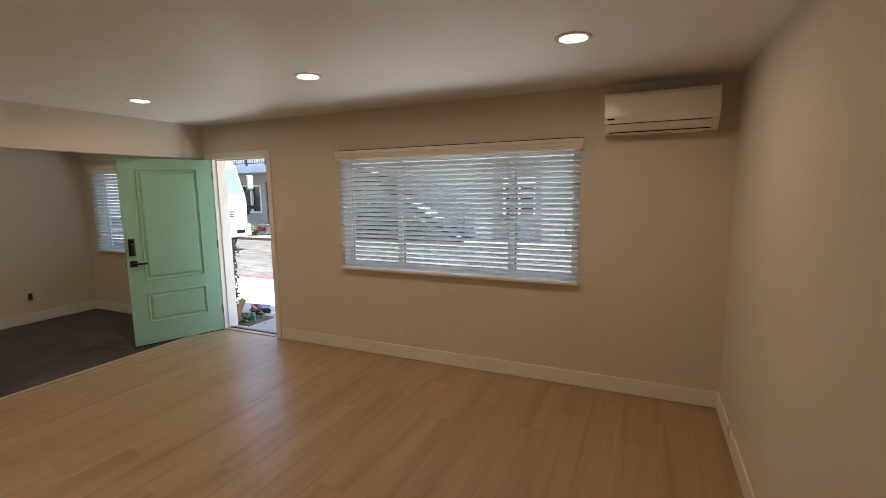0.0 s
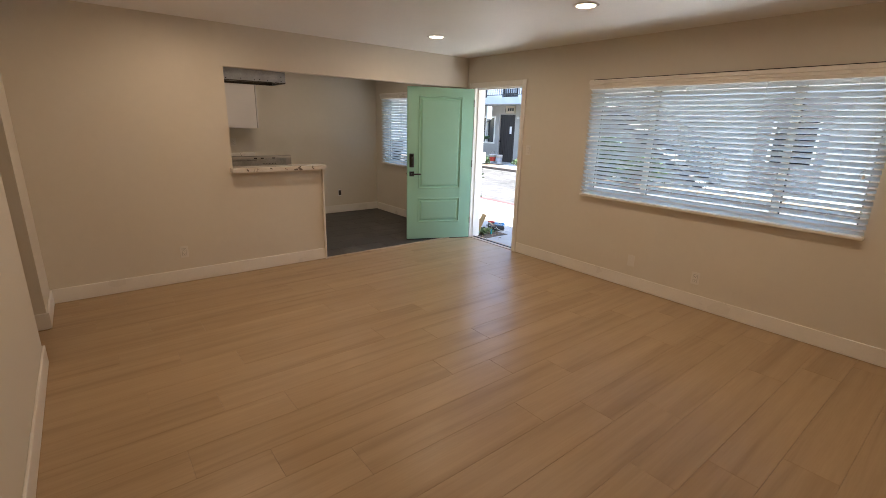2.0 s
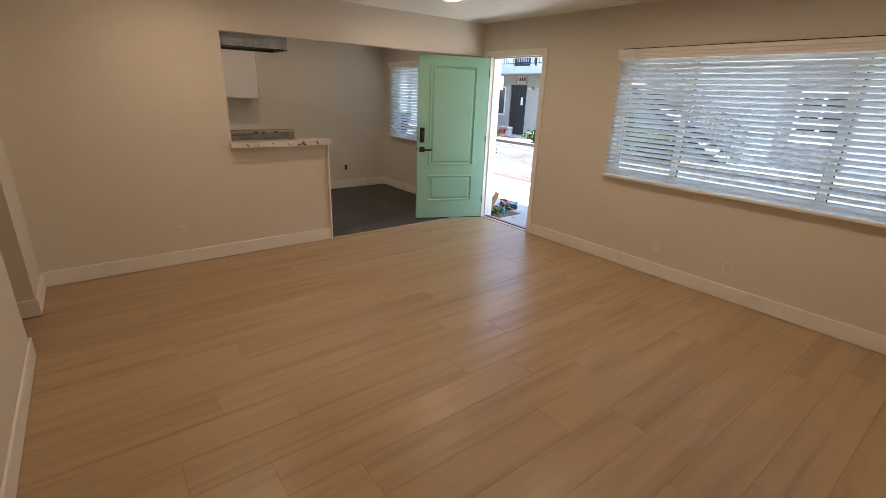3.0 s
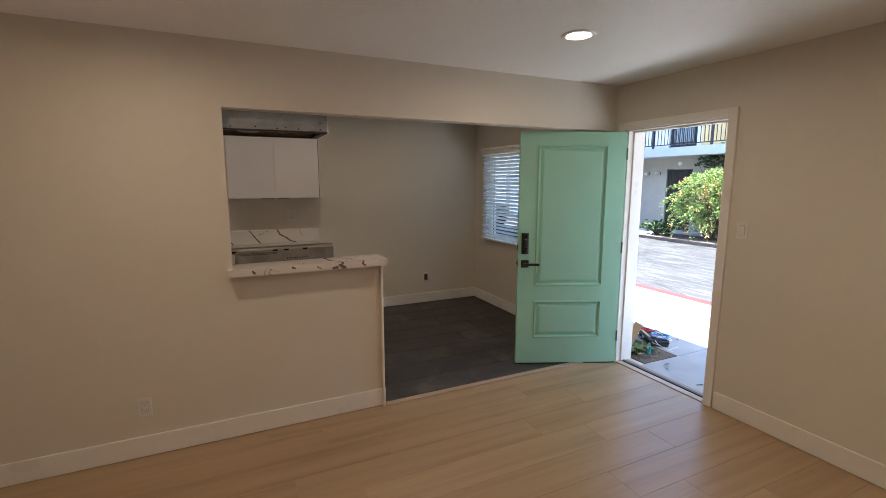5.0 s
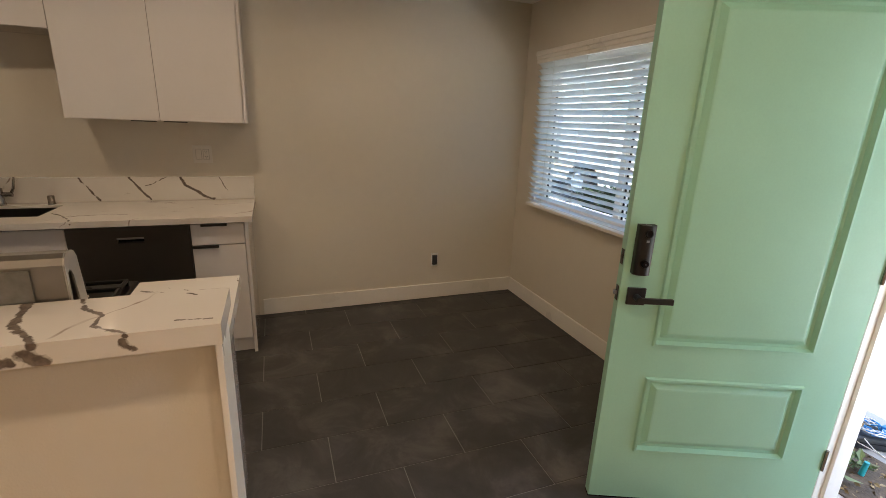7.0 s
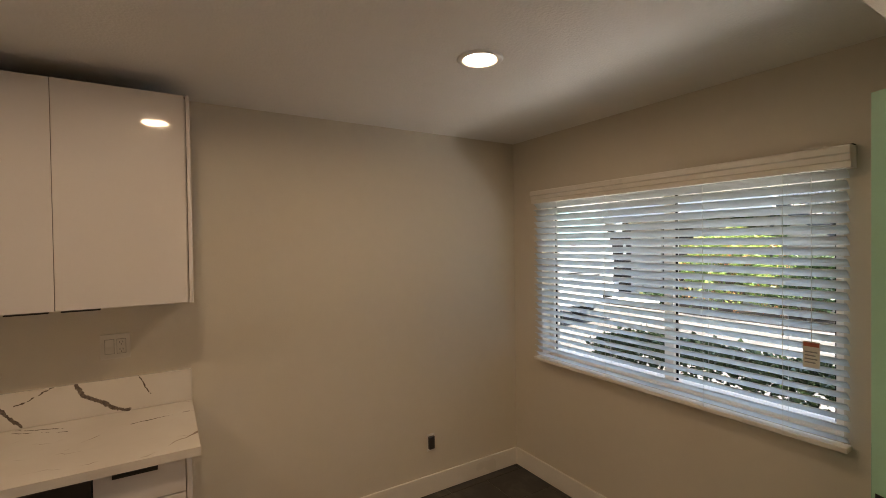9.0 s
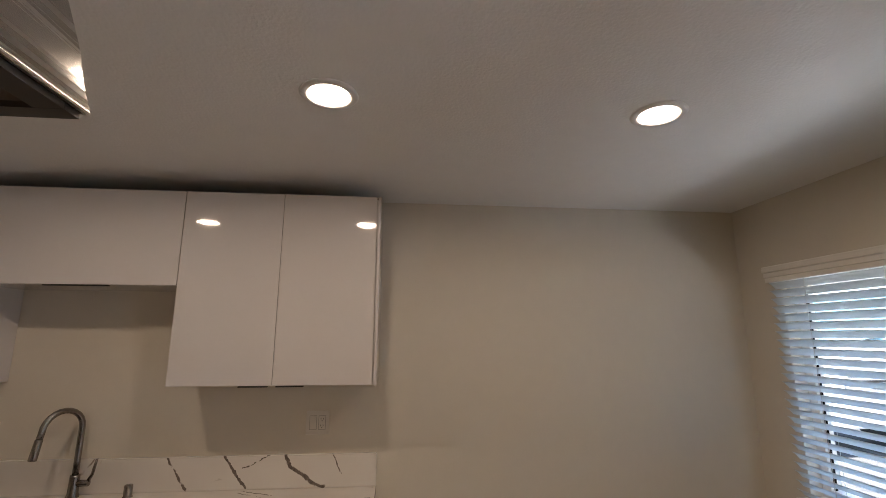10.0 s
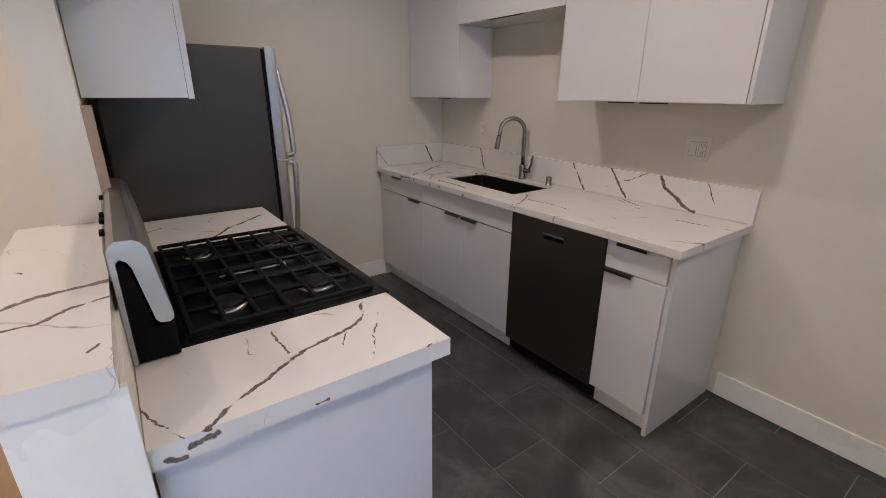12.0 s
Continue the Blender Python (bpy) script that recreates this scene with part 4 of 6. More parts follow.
def stove():
    s = thing("gas_stove", (-0.43, -2.900, 0.0), "slide-in gas stove with black cast-iron grates and steel back guard", "stove")
    y0, y1, xb, xf = -3.304, -2.497, -0.135, -0.757
    part("body", box(xf + 0.03, xb, y0 + 0.002, y1 - 0.002, 0.02, 0.895), STEEL, s)
    dr = part("oven_door", box(xf, xf + 0.028, y0 + 0.004, y1 - 0.004, 0.20, 0.74, 0.004), STEEL, s, "stainless oven door")
    part("oven_window", box(xf - 0.002, xf - 0.0005, y0 + 0.12, y1 - 0.12, 0.32, 0.60), ENAMEL, dr)
    part("oven_handle", tube([(xf, y0 + 0.08, 0.70), (xf - 0.045, y0 + 0.08, 0.70), (xf - 0.045, y1 - 0.08, 0.70), (xf, y1 - 0.08, 0.70)], 0.011, 12), STEEL, dr)
    part("drawer", box(xf, xf + 0.028, y0 + 0.004, y1 - 0.004, 0.04, 0.19, 0.004), STEEL, s)
    cp = part("control_panel", box(xf - 0.004, xf + 0.028, y0 + 0.004, y1 - 0.004, 0.75, 0.888, 0.006), ENAMEL, s)
    for i in range(5):
        y = y0 + 0.10 + i * 0.145
        part("knob", cyl((xf - 0.004, y, 0.82), (xf - 0.036, y, 0.82), 0.021, 0.018, bevel=0.002), STEEL, cp)
    ck = part("cooktop", box(xf - 0.012, xb - 0.075, y0, y1, 0.896, 0.925, 0.010, 3), ENAMEL, s, "black enamel cooktop")
    part("cooktop_well", box(xf + 0.06, xb - 0.095, y0 + 0.025, y1 - 0.025, 0.9255, 0.9275, 0.001), ENAMEL, ck)
    ring = plain("burner_ring", (0.45, 0.43, 0.40), 0.3, 0.9)
    for bx, by, r in ((-0.600, y0 + 0.16, 0.048), (-0.345, y0 + 0.16, 0.040), (-0.600, y1 - 0.16, 0.052), (-0.345, y1 - 0.16, 0.044)):
        b = part("burner", revolve([(r + 0.008, 0), (r + 0.008, 0.003), (r + 0.004, 0.006), (r - 0.004, 0.006), (r - 0.004, 0.010)], at=(bx, by, 0.928)), ring, s, "pale burner ring", smooth=True)
        part("burner_cap", revolve([(0, 0.019), (r - 0.008, 0.019), (r + 0.001, 0.016), (r + 0.001, 0.0105), (0, 0.0105)], at=(bx, by, 0.928)), IRON, b, smooth=True)
    ov = bmesh.new()
    box(-0.575, -0.365, -2.900 - 0.026, -2.900 + 0.026, 0.9285, 0.9345, 0.003, into=ov)
    b = part("oval_burner", ov, ring, s, "pale oval burner ring")
    part("oval_cap", box(-0.569, -0.371, -2.900 - 0.0215, -2.900 + 0.0215, 0.935, 0.945, 0.004), IRON, b)
    gz0, gz1, gx0, gx1 = 0.936, 0.948, -0.715, -0.238
    third = (y1 - y0 - 0.03) / 3
    for i in range(3):
        a, c = y0 + 0.015 + i * third + 0.003, y0 + 0.015 + (i + 1) * third - 0.003
        g = bmesh.new()
        for x in (gx0, gx1):
            box(x - 0.007, x + 0.007, a, c, gz0, gz1, 0.003, 1, into=g)
        for y in (a + 0.007, c - 0.007, (a + c) / 2):
            box(gx0, gx1, y - 0.0065, y + 0.0065, gz0, gz1 + 0.001, 0.003, 1, into=g)
        for x in (-0.635, -0.556, -0.477, -0.397, -0.318):
            box(x - 0.006, x + 0.006, a, c, gz0 + 0.001, gz1 + 0.002, 0.003, 1, into=g)
        for x in (gx0, -0.477, gx1):
            for y in (a + 0.007, c - 0.007):
                box(x - 0.006, x + 0.006, y - 0.006, y + 0.006, 0.9255, gz0 + 0.002, into=g)
        part("grate", g, IRON, s, "black cast-iron grate")
    # back guard: bent steel hood over a black core
    ga, gb = y0 + 0.006, y1 + 0.037
    prof = [(-0.117, 0.93), (-0.117, 1.1848), (-0.1227, 1.1996), (-0.1342, 1.208), (-0.164, 1.207), (-0.176, 1.201), (-0.1855, 1.186), (-0.209, 1.030), (-0.207, 1.0195), (-0.199, 1.0135), (-0.181, 1.0165), (-0.1745, 1.025), (-0.153, 1.150), (-0.1465, 1.163), (-0.1359, 1.170), (-0.1277, 1.1636), (-0.126, 0.93)]
    bg = part("back_guard", extrude(prof, "y", ga, gb), GUARD, s, "brushed stainless back guard")
    part("end_cap", extrude(prof, "y", gb + 0.0005, gb + 0.004), plain("satin_end_cap", (0.46, 0.45, 0.43), 0.36, 0.55, vary=0.06, size=12), bg, "pale satin end cap")
    part("guard_core", extrude([(-0.1285, 0.926), (-0.1285, 1.153), (-0.1383, 1.1572), (-0.147, 1.140), (-0.166, 1.045), (-0.170, 1.005), (-0.208, 0.995), (-0.208, 0.926)], "y", ga + 0.012, gb - 0.010), SLOT, bg, "black core of back guard")
    bk = part("rear_plate", box(-0.1165, -0.1110, y0 + 0.02, y1 - 0.02, 1.1085, 1.178), BACKSTEEL, s, "galvanised rear plate with vent holes")
    part("rear_cover", box(-0.1105, -0.1065, y0 + 0.24, y0 + 0.50, 1.1085, 1.150, 0.001, 1), BACKSTEEL, bk)
    paper = plain("paper_label", (0.70, 0.68, 0.62), 0.8)
    lb_ = part("wiring_label", box(-0.1105, -0.1095, y0 + 0.07, y0 + 0.22, 1.1085, 1.168), paper, bk, "paper wiring label")
    for i in range(5):
        part("label_bar", box(-0.1094, -0.1090, y0 + 0.085 + i * 0.026, y0 + 0.097 + i * 0.026, 1.115, 1.145 + 0.007 * (i % 3)), SLOT, lb_)
    vents = bmesh.new()
    for i in range(26):
        for j in range(2):
            cyl((-0.1108, y0 + 0.245 + i * 0.009 + 0.0045 * j, 1.160 + 0.008 * j), (-0.1102, y0 + 0.245 + i * 0.009 + 0.0045 * j, 1.160 + 0.008 * j), 0.0030, seg=6, into=vents)
    for i in range(9):
        cyl((-0.1108, y0 + 0.54 + i * 0.016, 1.125), (-0.1102, y0 + 0.54 + i * 0.016, 1.125), 0.0042, seg=8, into=vents)
    tagged(part("vent_holes", vents, SLOT, bk), kind="stuff")
    for y in (y0 + 0.20, y0 + 0.45, y0 + 0.52, y0 + 0.64):
        part("clip", box(-0.1160, -0.1060, y, y + 0.03, 1.178, 1.188, 0.001, 1), SLOT, bk)


stove()


def hood():
    h = thing("range_hood", (-0.35, -2.885, 1.94), "stainless under-cabinet range hood with curved front", "range hood")
    y0, y1 = -3.236, -2.472
    deep = Matrix.Translation((-0.11, 0, 1.954)) @ Matrix.Diagonal((0.8745, 1.0, 0.82, 1.0)) @ Matrix.Translation((0.11, 0, -1.982))

    def piece(name, bm, *rest, **more):
        """A part of the hood, set to its depth and height."""
        return part(name, turned(bm, deep), *rest, **more)

    INSIDE = plain("dull_hood_inside", (0.11, 0.103, 0.097), 0.38, 0.75, vary=0.2, size=8)
    curve = [(-0.500, 2.150), (-0.512, 2.1465), (-0.521, 2.141), (-0.528, 2.134), (-0.534, 2.126), (-0.562, 2.082), (-0.567, 2.073), (-0.571, 2.064), (-0.5745, 2.055), (-0.579, 2.043), (-0.584, 2.030), (-0.5885, 2.018), (-0.593, 2.006), (-0.595, 2.000), (-0.596, 1.994), (-0.596, 1.988), (-0.595, 1.982)]
    inner = [(x + 0.004, z - 0.003) for x, z in curve[::-1]]
    inner[0] = (-0.594, 1.982)
    inner[-1] = (-0.500, 2.145)
    bm = extrude(curve + inner, "y", y0, y1)
    piece("curved_front", bm, HOODSTEEL, h, "brushed stainless curved front")
    side = [(-0.110, 2.150), (-0.500, 2.150), *curve[1:], (-0.110, 1.982)]
    # side panel, flaring a little along its lower edge
    fl = bmesh.new()
    rows = []
    for x, z in curve:
        drop = max(0.0, 2.030 - z)
        yo = y1 + 0.003 + 3.2 * drop * drop
        rows.append([fl.verts.new(p) for p in ((x, yo, z), (-0.110, yo, z), (-0.110, y1 + 0.0005, z), (x, y1 + 0.0005, z))])
    for a, b in zip(rows, rows[1:]):
        for k in range(4):
            fl.faces.new((a[k], a[(k + 1) % 4], b[(k + 1) % 4], b[k]))
    fl.faces.new(rows[0])
    fl.faces.new(rows[-1][::-1])
    piece("side", fl, SIDESTEEL, h, "brushed stainless side panel", smooth=True)
    piece("side", extrude(side, "y", y0 - 0.003, y0 - 0.0005), SIDESTEEL, h)
    piece("top_plate", box(-0.498, -0.112, y0, y1, 2.140, 2.149), ZINC, h)
    bp = piece("rear_plate", box(-0.1115, -0.108, y0, y1, 1.985, 2.230), ZINC, h, "galvanised rear plate")
    piece("rear_rib", box(-0.1078, -0.104, y0, y1, 2.026, 2.030), ZINC, bp)
    for i, (fy, fz) in enumerate(((0.05, 2.000), (0.18, 1.998), (0.32, 2.004), (0.45, 1.996), (0.50, 2.006), (0.58, 1.998), (0.72, 2.000), (0.72, 2.052))):
        piece("screw_hole", turned(revolve([(0, 0.0007), (0.005, 0.0007), (0.005, 0)], seg=10), Matrix.Translation((-0.1079, y0 + fy, fz)) @ pose(0, 0, 0, 0, 90)), SLOT, bp)
    piece("front_liner", extrude([(x + 0.010, z - 0.006) for x, z in curve[:-1]] + [(-0.588, 1.984), (-0.584, 1.984)] + [(x + 0.014, z - 0.008) for x, z in curve[-2::-1]], "y", y0 + 0.004, y1 - 0.004), INSIDE, h, "dull steel inner liner")
    lip = bmesh.new()
    box(-0.592, -0.562, y0, y1, 1.972, 1.982, into=lip)
    box(-0.561, -0.140, y1 - 0.035, y1, 1.972, 1.982, into=lip)
    box(-0.561, -0.140, y0, y0 + 0.035, 1.972, 1.982, into=lip)
    box(-0.139, -0.112, y0, y1, 1.972, 1.982, into=lip)
    piece("bottom_lip", lip, plain("hood_lip", (0.06, 0.055, 0.05), 0.45, 0.6), h, "dark lower rim")
    piece("inner_tray", box(-0.560, -0.142, y0 + 0.036, y1 - 0.036, 2.062, 2.070), INSIDE, h)
    piece("blower", revolve([(0, -0.028), (0.06, -0.026), (0.10, -0.006), (0.13, 0.0), (0.13, 0.045), (0, 0.045)], at=(-0.36, -2.95, 2.014), seg=32), plain("grey_blower_plastic", (0.16, 0.155, 0.15), 0.35), h, "grey blower housing", smooth=True)
    # crumpled protective film drooping inside the hood
    film_, rf = bmesh.new(), random.Random(5)
    nx, ny = 9, 10
    grid = []
    for i in range(nx + 1):
        row = []
        for j in range(ny + 1):
            droop = 0.050 * math.sin(math.pi * i / nx) * math.sin(math.pi * j / ny)
            row.append(film_.verts.new((-0.555 + 0.395 * i / nx + rf.uniform(-0.012, 0.012), -2.855 + 0.335 * j / ny + rf.uniform(-0.012, 0.012), 2.048 - droop + rf.uniform(-0.020, 0.012))))
        grid.append(row)
    for i in range(nx):
        for j in range(ny):
            a, b, c, d = grid[i][j], grid[i + 1][j], grid[i + 1][j + 1], grid[i][j + 1]
            for tri in (((a, b, c), (a, c, d)) if rf.random() < 0.5 else ((a, b, d), (b, c, d))):
                film_.faces.new(tri)
    bmesh.ops.solidify(film_, geom=film_.faces[:], thickness=0.001)
    piece("protective_film", film_, plain("grey_protective_film", (0.22, 0.21, 0.205), 0.28, 0.35, vary=0.2, size=9), h, "crumpled grey protective film")
    lm = piece("filter_frame", box(-0.50, -0.22, -3.225, -3.095, 2.034, 2.058, 0.004), PLASTIC, h, "light filter frame")
    piece("filter_mesh", box(-0.49, -0.23, -3.215, -3.105, 2.030, 2.0335), plain("filter_mesh", (0.35, 0.34, 0.33), 0.35, 0.9, grain=500, relief=0.001), lm)
    c = thing("hood_cabinet", (-0.28, -2.885, 2.091), "short white gloss cabinet above the range hood", "wall cabinet")
    part("body", box(-0.421, -0.118, y0, y1, 2.091, UT), GLOSS, c)
    part("door", box(-0.442, -0.4225, y0 + 0.001, y1, 2.092, UT, 0.001, 1), GLOSS, c)
    w = thing("narrow_wall_cabinet", (-0.28, -3.52, 1.467), "white gloss wall cabinet beside the range hood", "wall cabinet")
    part("body", box(-0.421, -0.118, -3.758, -3.290, 1.467, UT), GLOSS, w)
    part("door", box(-0.442, -0.4225, -3.758, -3.291, 1.463, UT, 0.001, 1), GLOSS, w)
    part("pull", box(-0.448, -0.4425, -3.42, -3.294, 1.460, 1.467), PULL, w, "small edge pull")


hood()


def refrigerator():
    f = thing("refrigerator", (-0.50, -4.17, 0.0), "stainless top-freezer refrigerator with dark grey sides", "refrigerator")
    y0, y1, xb, xf = -4.575, -3.826, -0.150, -0.836
    part("body", box(xf, xb, y0, y1, 0.03, 1.688, 0.006), FRIDGESIDE, f, "dark grey textured side")
    part("gasket", box(xf - 0.018, xf - 0.0005, y0 + 0.008, y1 - 0.008, 0.07, 1.681), SLOT, f)
    for name, z0, z1, ha, hb in (("freezer_door", 1.152, 1.691, 1.165, 1.60), ("fridge_door", 0.065, 1.138, 1.125, 0.58)):
        bm = box(xf - 0.075, xf - 0.0185, y0, y1, z0, z1)
        fr = [e for e in bm.edges if all(v.co.x < xf - 0.07 for v in e.verts)]
        bmesh.ops.bevel(bm, geom=fr, offset=0.018, segments=4, affect="EDGES", profile=0.5)
        d = part(name, bm, STEEL, f, "brushed stainless door", smooth=False)
        y = y1 - 0.055
        pts = [(xf - 0.074, y, ha), (xf - 0.120, y, ha)]
        for k in range(9):
            u = k / 8
            pts.append((xf - 0.128 + 0.052 * u ** 2.2, y, ha + (hb - ha) * (0.03 + 0.97 * u)))
        part("door_handle", tube(pts, 0.0145, 12), STEEL, d, "curved steel handle", smooth=True)
    part("middle_hinge", box(xf - 0.085, xf - 0.02, y1 - 0.06, y1 + 0.004, 1.1395, 1.1505, 0.002), STEEL, f)
    part("kick_grille", box(xf - 0.02, xf - 0.0005, y0 + 0.02, y1 - 0.02, 0.0, 0.06), SLOT, f)
    part("foot", box(xf + 0.02, xb - 0.02, y0 + 0.03, y1 - 0.03, 0.0, 0.0295), SLOT, f)


refrigerator()
# raw edge of the pass-through wall behind the refrigerator
solid("wall_edge_board", box(-0.142, -0.1155, -3.152, -3.1005, CT + 0.002, 1.448), plain("raw_wood_edge", (0.36, 0.27, 0.19), 0.7, relief=0.0006, stretch=(6, 6, 0.6)), "raw timber edge strip of the partition", "trim")


# ---- living room fittings ----
def air_conditioner():
    a = thing("air_conditioner", (4.87, 0.0, 2.035), "white wall-mounted split air conditioner near ceiling", "air conditioner")
    x0, x1, z0, z1 = 4.505, 5.232, 2.052, 2.342
    prof = [(-0.002, z0 + 0.02), (-0.002, z1), (-0.165, z1), (-0.190, z1 - 0.008), (-0.204, z1 - 0.03), (-0.210, z0 + 0.12), (-0.206, z0 + 0.075), (-0.192, z0 + 0.066), (-0.150, z0 + 0.012), (-0.130, z0 + 0.0), (-0.04, z0)]
    bm = extrude(prof, "x", x0, x1)
    ends = [e for e in bm.edges if len(e.link_faces) == 2 and any(abs(f.normal.x) > 0.9 for f in e.link_faces)]
    bmesh.ops.bevel(bm, geom=ends, offset=0.010, segments=3, affect="EDGES", profile=0.5)
    part("shell", bm, ACSHELL, a)
    part("louvre", extrude([(-0.199, z0 + 0.068), (-0.203, z0 + 0.064), (-0.163, z0 + 0.018), (-0.157, z0 + 0.021)], "x", x0 + 0.035, x1 - 0.05), ACSHELL, a, "air outlet flap")
    part("louvre_gap", extrude([(-0.1945, z0 + 0.0685), (-0.1965, z0 + 0.0705), (-0.2035, z0 + 0.0725), (-0.2035, z0 + 0.0690)], "x", x0 + 0.03, x1 - 0.045), SLOT, a)
    part("louvre_gap", extrude([(-0.157, z0 + 0.0165), (-0.1605, z0 + 0.0135), (-0.1525, z0 + 0.0105), (-0.149, z0 + 0.0135)], "x", x0 + 0.03, x1 - 0.045), SLOT, a)
    part("maker_mark", box(x0 + 0.022, x0 + 0.070, -0.2108, -0.2085, z0 + 0.098, z0 + 0.110), SLOT, a, "plain dark maker mark")
    part("maker_mark", box(x0 + 0.016, x0 + 0.021, -0.2108, -0.2085, z0 + 0.098, z0 + 0.110), SLOT, a)


air_conditioner()


def plate(name, at, normal, w, h, holes, label, category):
    """A wall plate; holes: 'duplex', 'switch', 'blank', side by side."""
    turn = {"-y": 0, "+x": 90, "-x": -90}[normal]
    p = thing(name, at, label, category, rz=turn)
    part("cover", box(-w / 2, w / 2, -0.006, -0.0008, -h / 2, h / 2, 0.0022), PLATE, p, world=False)
    n = len(holes)
    for i, kind in enumerate(holes):
        cx = (i - (n - 1) / 2) * 0.046
        if kind != "blank":
            part("insert_gap", box(cx - 0.0185, cx + 0.0185, -0.0063, -0.0060, -0.035, 0.035), PLATE_GAP, p, world=False)
        if kind == "duplex":
            rec = part("receptacle", box(cx - 0.0165, cx + 0.0165, -0.0085, -0.0064, -0.033, 0.033, 0.0008), PLATE, p, world=False)
            for z in (0.017, -0.017):
                for dx in (-0.006, 0.006):
                    part("slot", box(cx + dx - 0.0011, cx + dx + 0.0011, -0.0090, -0.0086, z - 0.001, z + 0.007), SLOT, rec, world=False)
                part("ground_hole", box(cx - 0.002, cx + 0.002, -0.0090, -0.0086, z - 0.010, z - 0.006), SLOT, rec, world=False)
        elif kind == "switch":
            part("rocker", extrude([(-0.0064, -0.033), (-0.0085, -0.033), (-0.0075, 0.0), (-0.0105, 0.033), (-0.0064, 0.033)], "x", cx - 0.0165, cx + 0.0165), PLATE, p, world=False)
        else:
            for z in (0.028, -0.028):
                part("screw", box(cx - 0.003, cx + 0.003, -0.0068, -0.0061, z - 0.003, z + 0.003, 0.0005, 1), PLATE, p, world=False)


plate("outlet", (0.0, -3.622, 0.308), "+x", 0.072, 0.116, ["duplex"], "white duplex outlet on living room wall", "outlet")
plate("outlet", (3.282, 0.0, 0.281), "-y", 0.072, 0.116, ["duplex"], "white duplex outlet under the window", "outlet")
plate("blank_plate", (2.647, 0.0, 0.287), "-y", 0.072, 0.116, ["blank"], "white blank wall plate under the window", "wall plate")
plate("light_switch", (1.156, 0.0, 1.306), "-y", 0.074, 0.118, ["switch"], "white rocker light switch beside the door", "light switch")
plate("outlet", (KX, -2.475, 1.232), "+x", 0.118, 0.118, ["switch", "duplex"], "white two-gang switch and outlet over counter", "outlet")
plate("outlet", (KX, -4.080, 1.215), "+x", 0.072, 0.116, ["duplex"], "white outlet near the sink corner", "outlet")


def open_box():
    o = thing("open_outlet_box", (KX, -0.762, 0.350), "uncovered dark outlet box with loose wires", "outlet", rz=90)
    part("bracket", box(-0.031, 0.031, -0.004, -0.0008, -0.058, 0.058, 0.0006, 1), PLASTIC, o, world=False)
    part("device", box(-0.021, 0.021, -0.024, -0.0041, -0.040, 0.044, 0.003), plain("dark_grey_device", (0.05, 0.05, 0.055), 0.5), o, world=False)
    for sgn, z in ((1, 0.045), (-1, 0.045), (1, 0.048)):
        part("wire", tube([(0.008 * sgn, -0.003, 0.04), (0.018 * sgn, -0.014, z + 0.008), (0.030 * sgn, -0.010, z + 0.022)], 0.0016, 6), CORD, o, world=False)


open_box()


def cord_tag(x, z_top, z_tag, blind_ob):
    part("pull_cord", cyl((x, -0.078, z_tag + 0.05), (x, -0.078, z_top), 0.0013, seg=6), CORD, blind_ob)
    t = part("warning_tag", box(x - 0.028, x + 0.028, -0.0795, -0.0770, z_tag - 0.055, z_tag + 0.05), plain("paper_tag", (0.74, 0.72, 0.68), 0.8), blind_ob, "white paper warning tag")
    part("tag_stripe", box(x - 0.026, x + 0.026, -0.0800, -0.0796, z_tag + 0.030, z_tag + 0.046), plain("red_tag_ink", (0.38, 0.10, 0.06), 0.7), t)
    for i in range(4):
        part("tag_bar", box(x - 0.022, x + 0.020 - 0.006 * (i % 2), -0.0800, -0.0796, z_tag + 0.006 - i * 0.014, z_tag + 0.011 - i * 0.014), plain("grey_ink", (0.3, 0.3, 0.3), 0.8), t)


cord_tag(-0.615, 1.965, 1.235, kb)
part("cord_tassel", revolve([(0, 0.03), (0.006, 0.028), (0.009, 0.0), (0, 0.0)], at=(4.245, -0.07, 1.30), seg=10), CORD, lb)
part("cord_knot", tube([(4.245, -0.07, 1.965), (4.245, -0.07, 1.60), (4.246, -0.07, 1.33)], 0.0013, 6), CORD, lb)
part("cord_loop", tube([(4.245, -0.07, 1.36), (4.225, -0.074, 1.34), (4.222, -0.074, 1.30), (4.24, -0.074, 1.285), (4.262, -0.074, 1.30)], 0.002, 6), plain("dark_tassel", (0.2, 0.19, 0.17), 0.7), lb)


# ---- outdoors: ground, kerbs, street ----
CONC = plain("pale_concrete", (0.60, 0.585, 0.555), 0.85, vary=0.10, size=1.6, grain=70, relief=0.0015)
# entry concrete, greyer than the walkway: its colour takes in the shade
PADC = plain("shaded_entry_concrete", (0.38, 0.38, 0.38), 0.8, vary=0.12, size=2.5, grain=80, relief=0.001)
KERB = plain("faded_red_kerb_paint", (0.20, 0.036, 0.032), 0.8, vary=0.25, size=5, grain=40, relief=0.001)
SOIL = plain("dark_garden_soil", (0.14, 0.105, 0.075), 0.95, vary=0.35, size=12, grain=90, relief=0.01)
STUCCO = plain("cream_stucco", (0.44, 0.415, 0.365), 0.9, vary=0.06, grain=140, relief=0.003)
WSTUCCO = plain("white_stucco", (0.46, 0.475, 0.485), 0.9, vary=0.05, grain=140, relief=0.003)
OCHRE = plain("ochre_panel_paint", (0.46, 0.35, 0.18), 0.8, vary=0.08)
BROWNS = plain("taupe_siding", (0.17, 0.15, 0.14), 0.8, vary=0.12, stretch=(1, 1, 8))
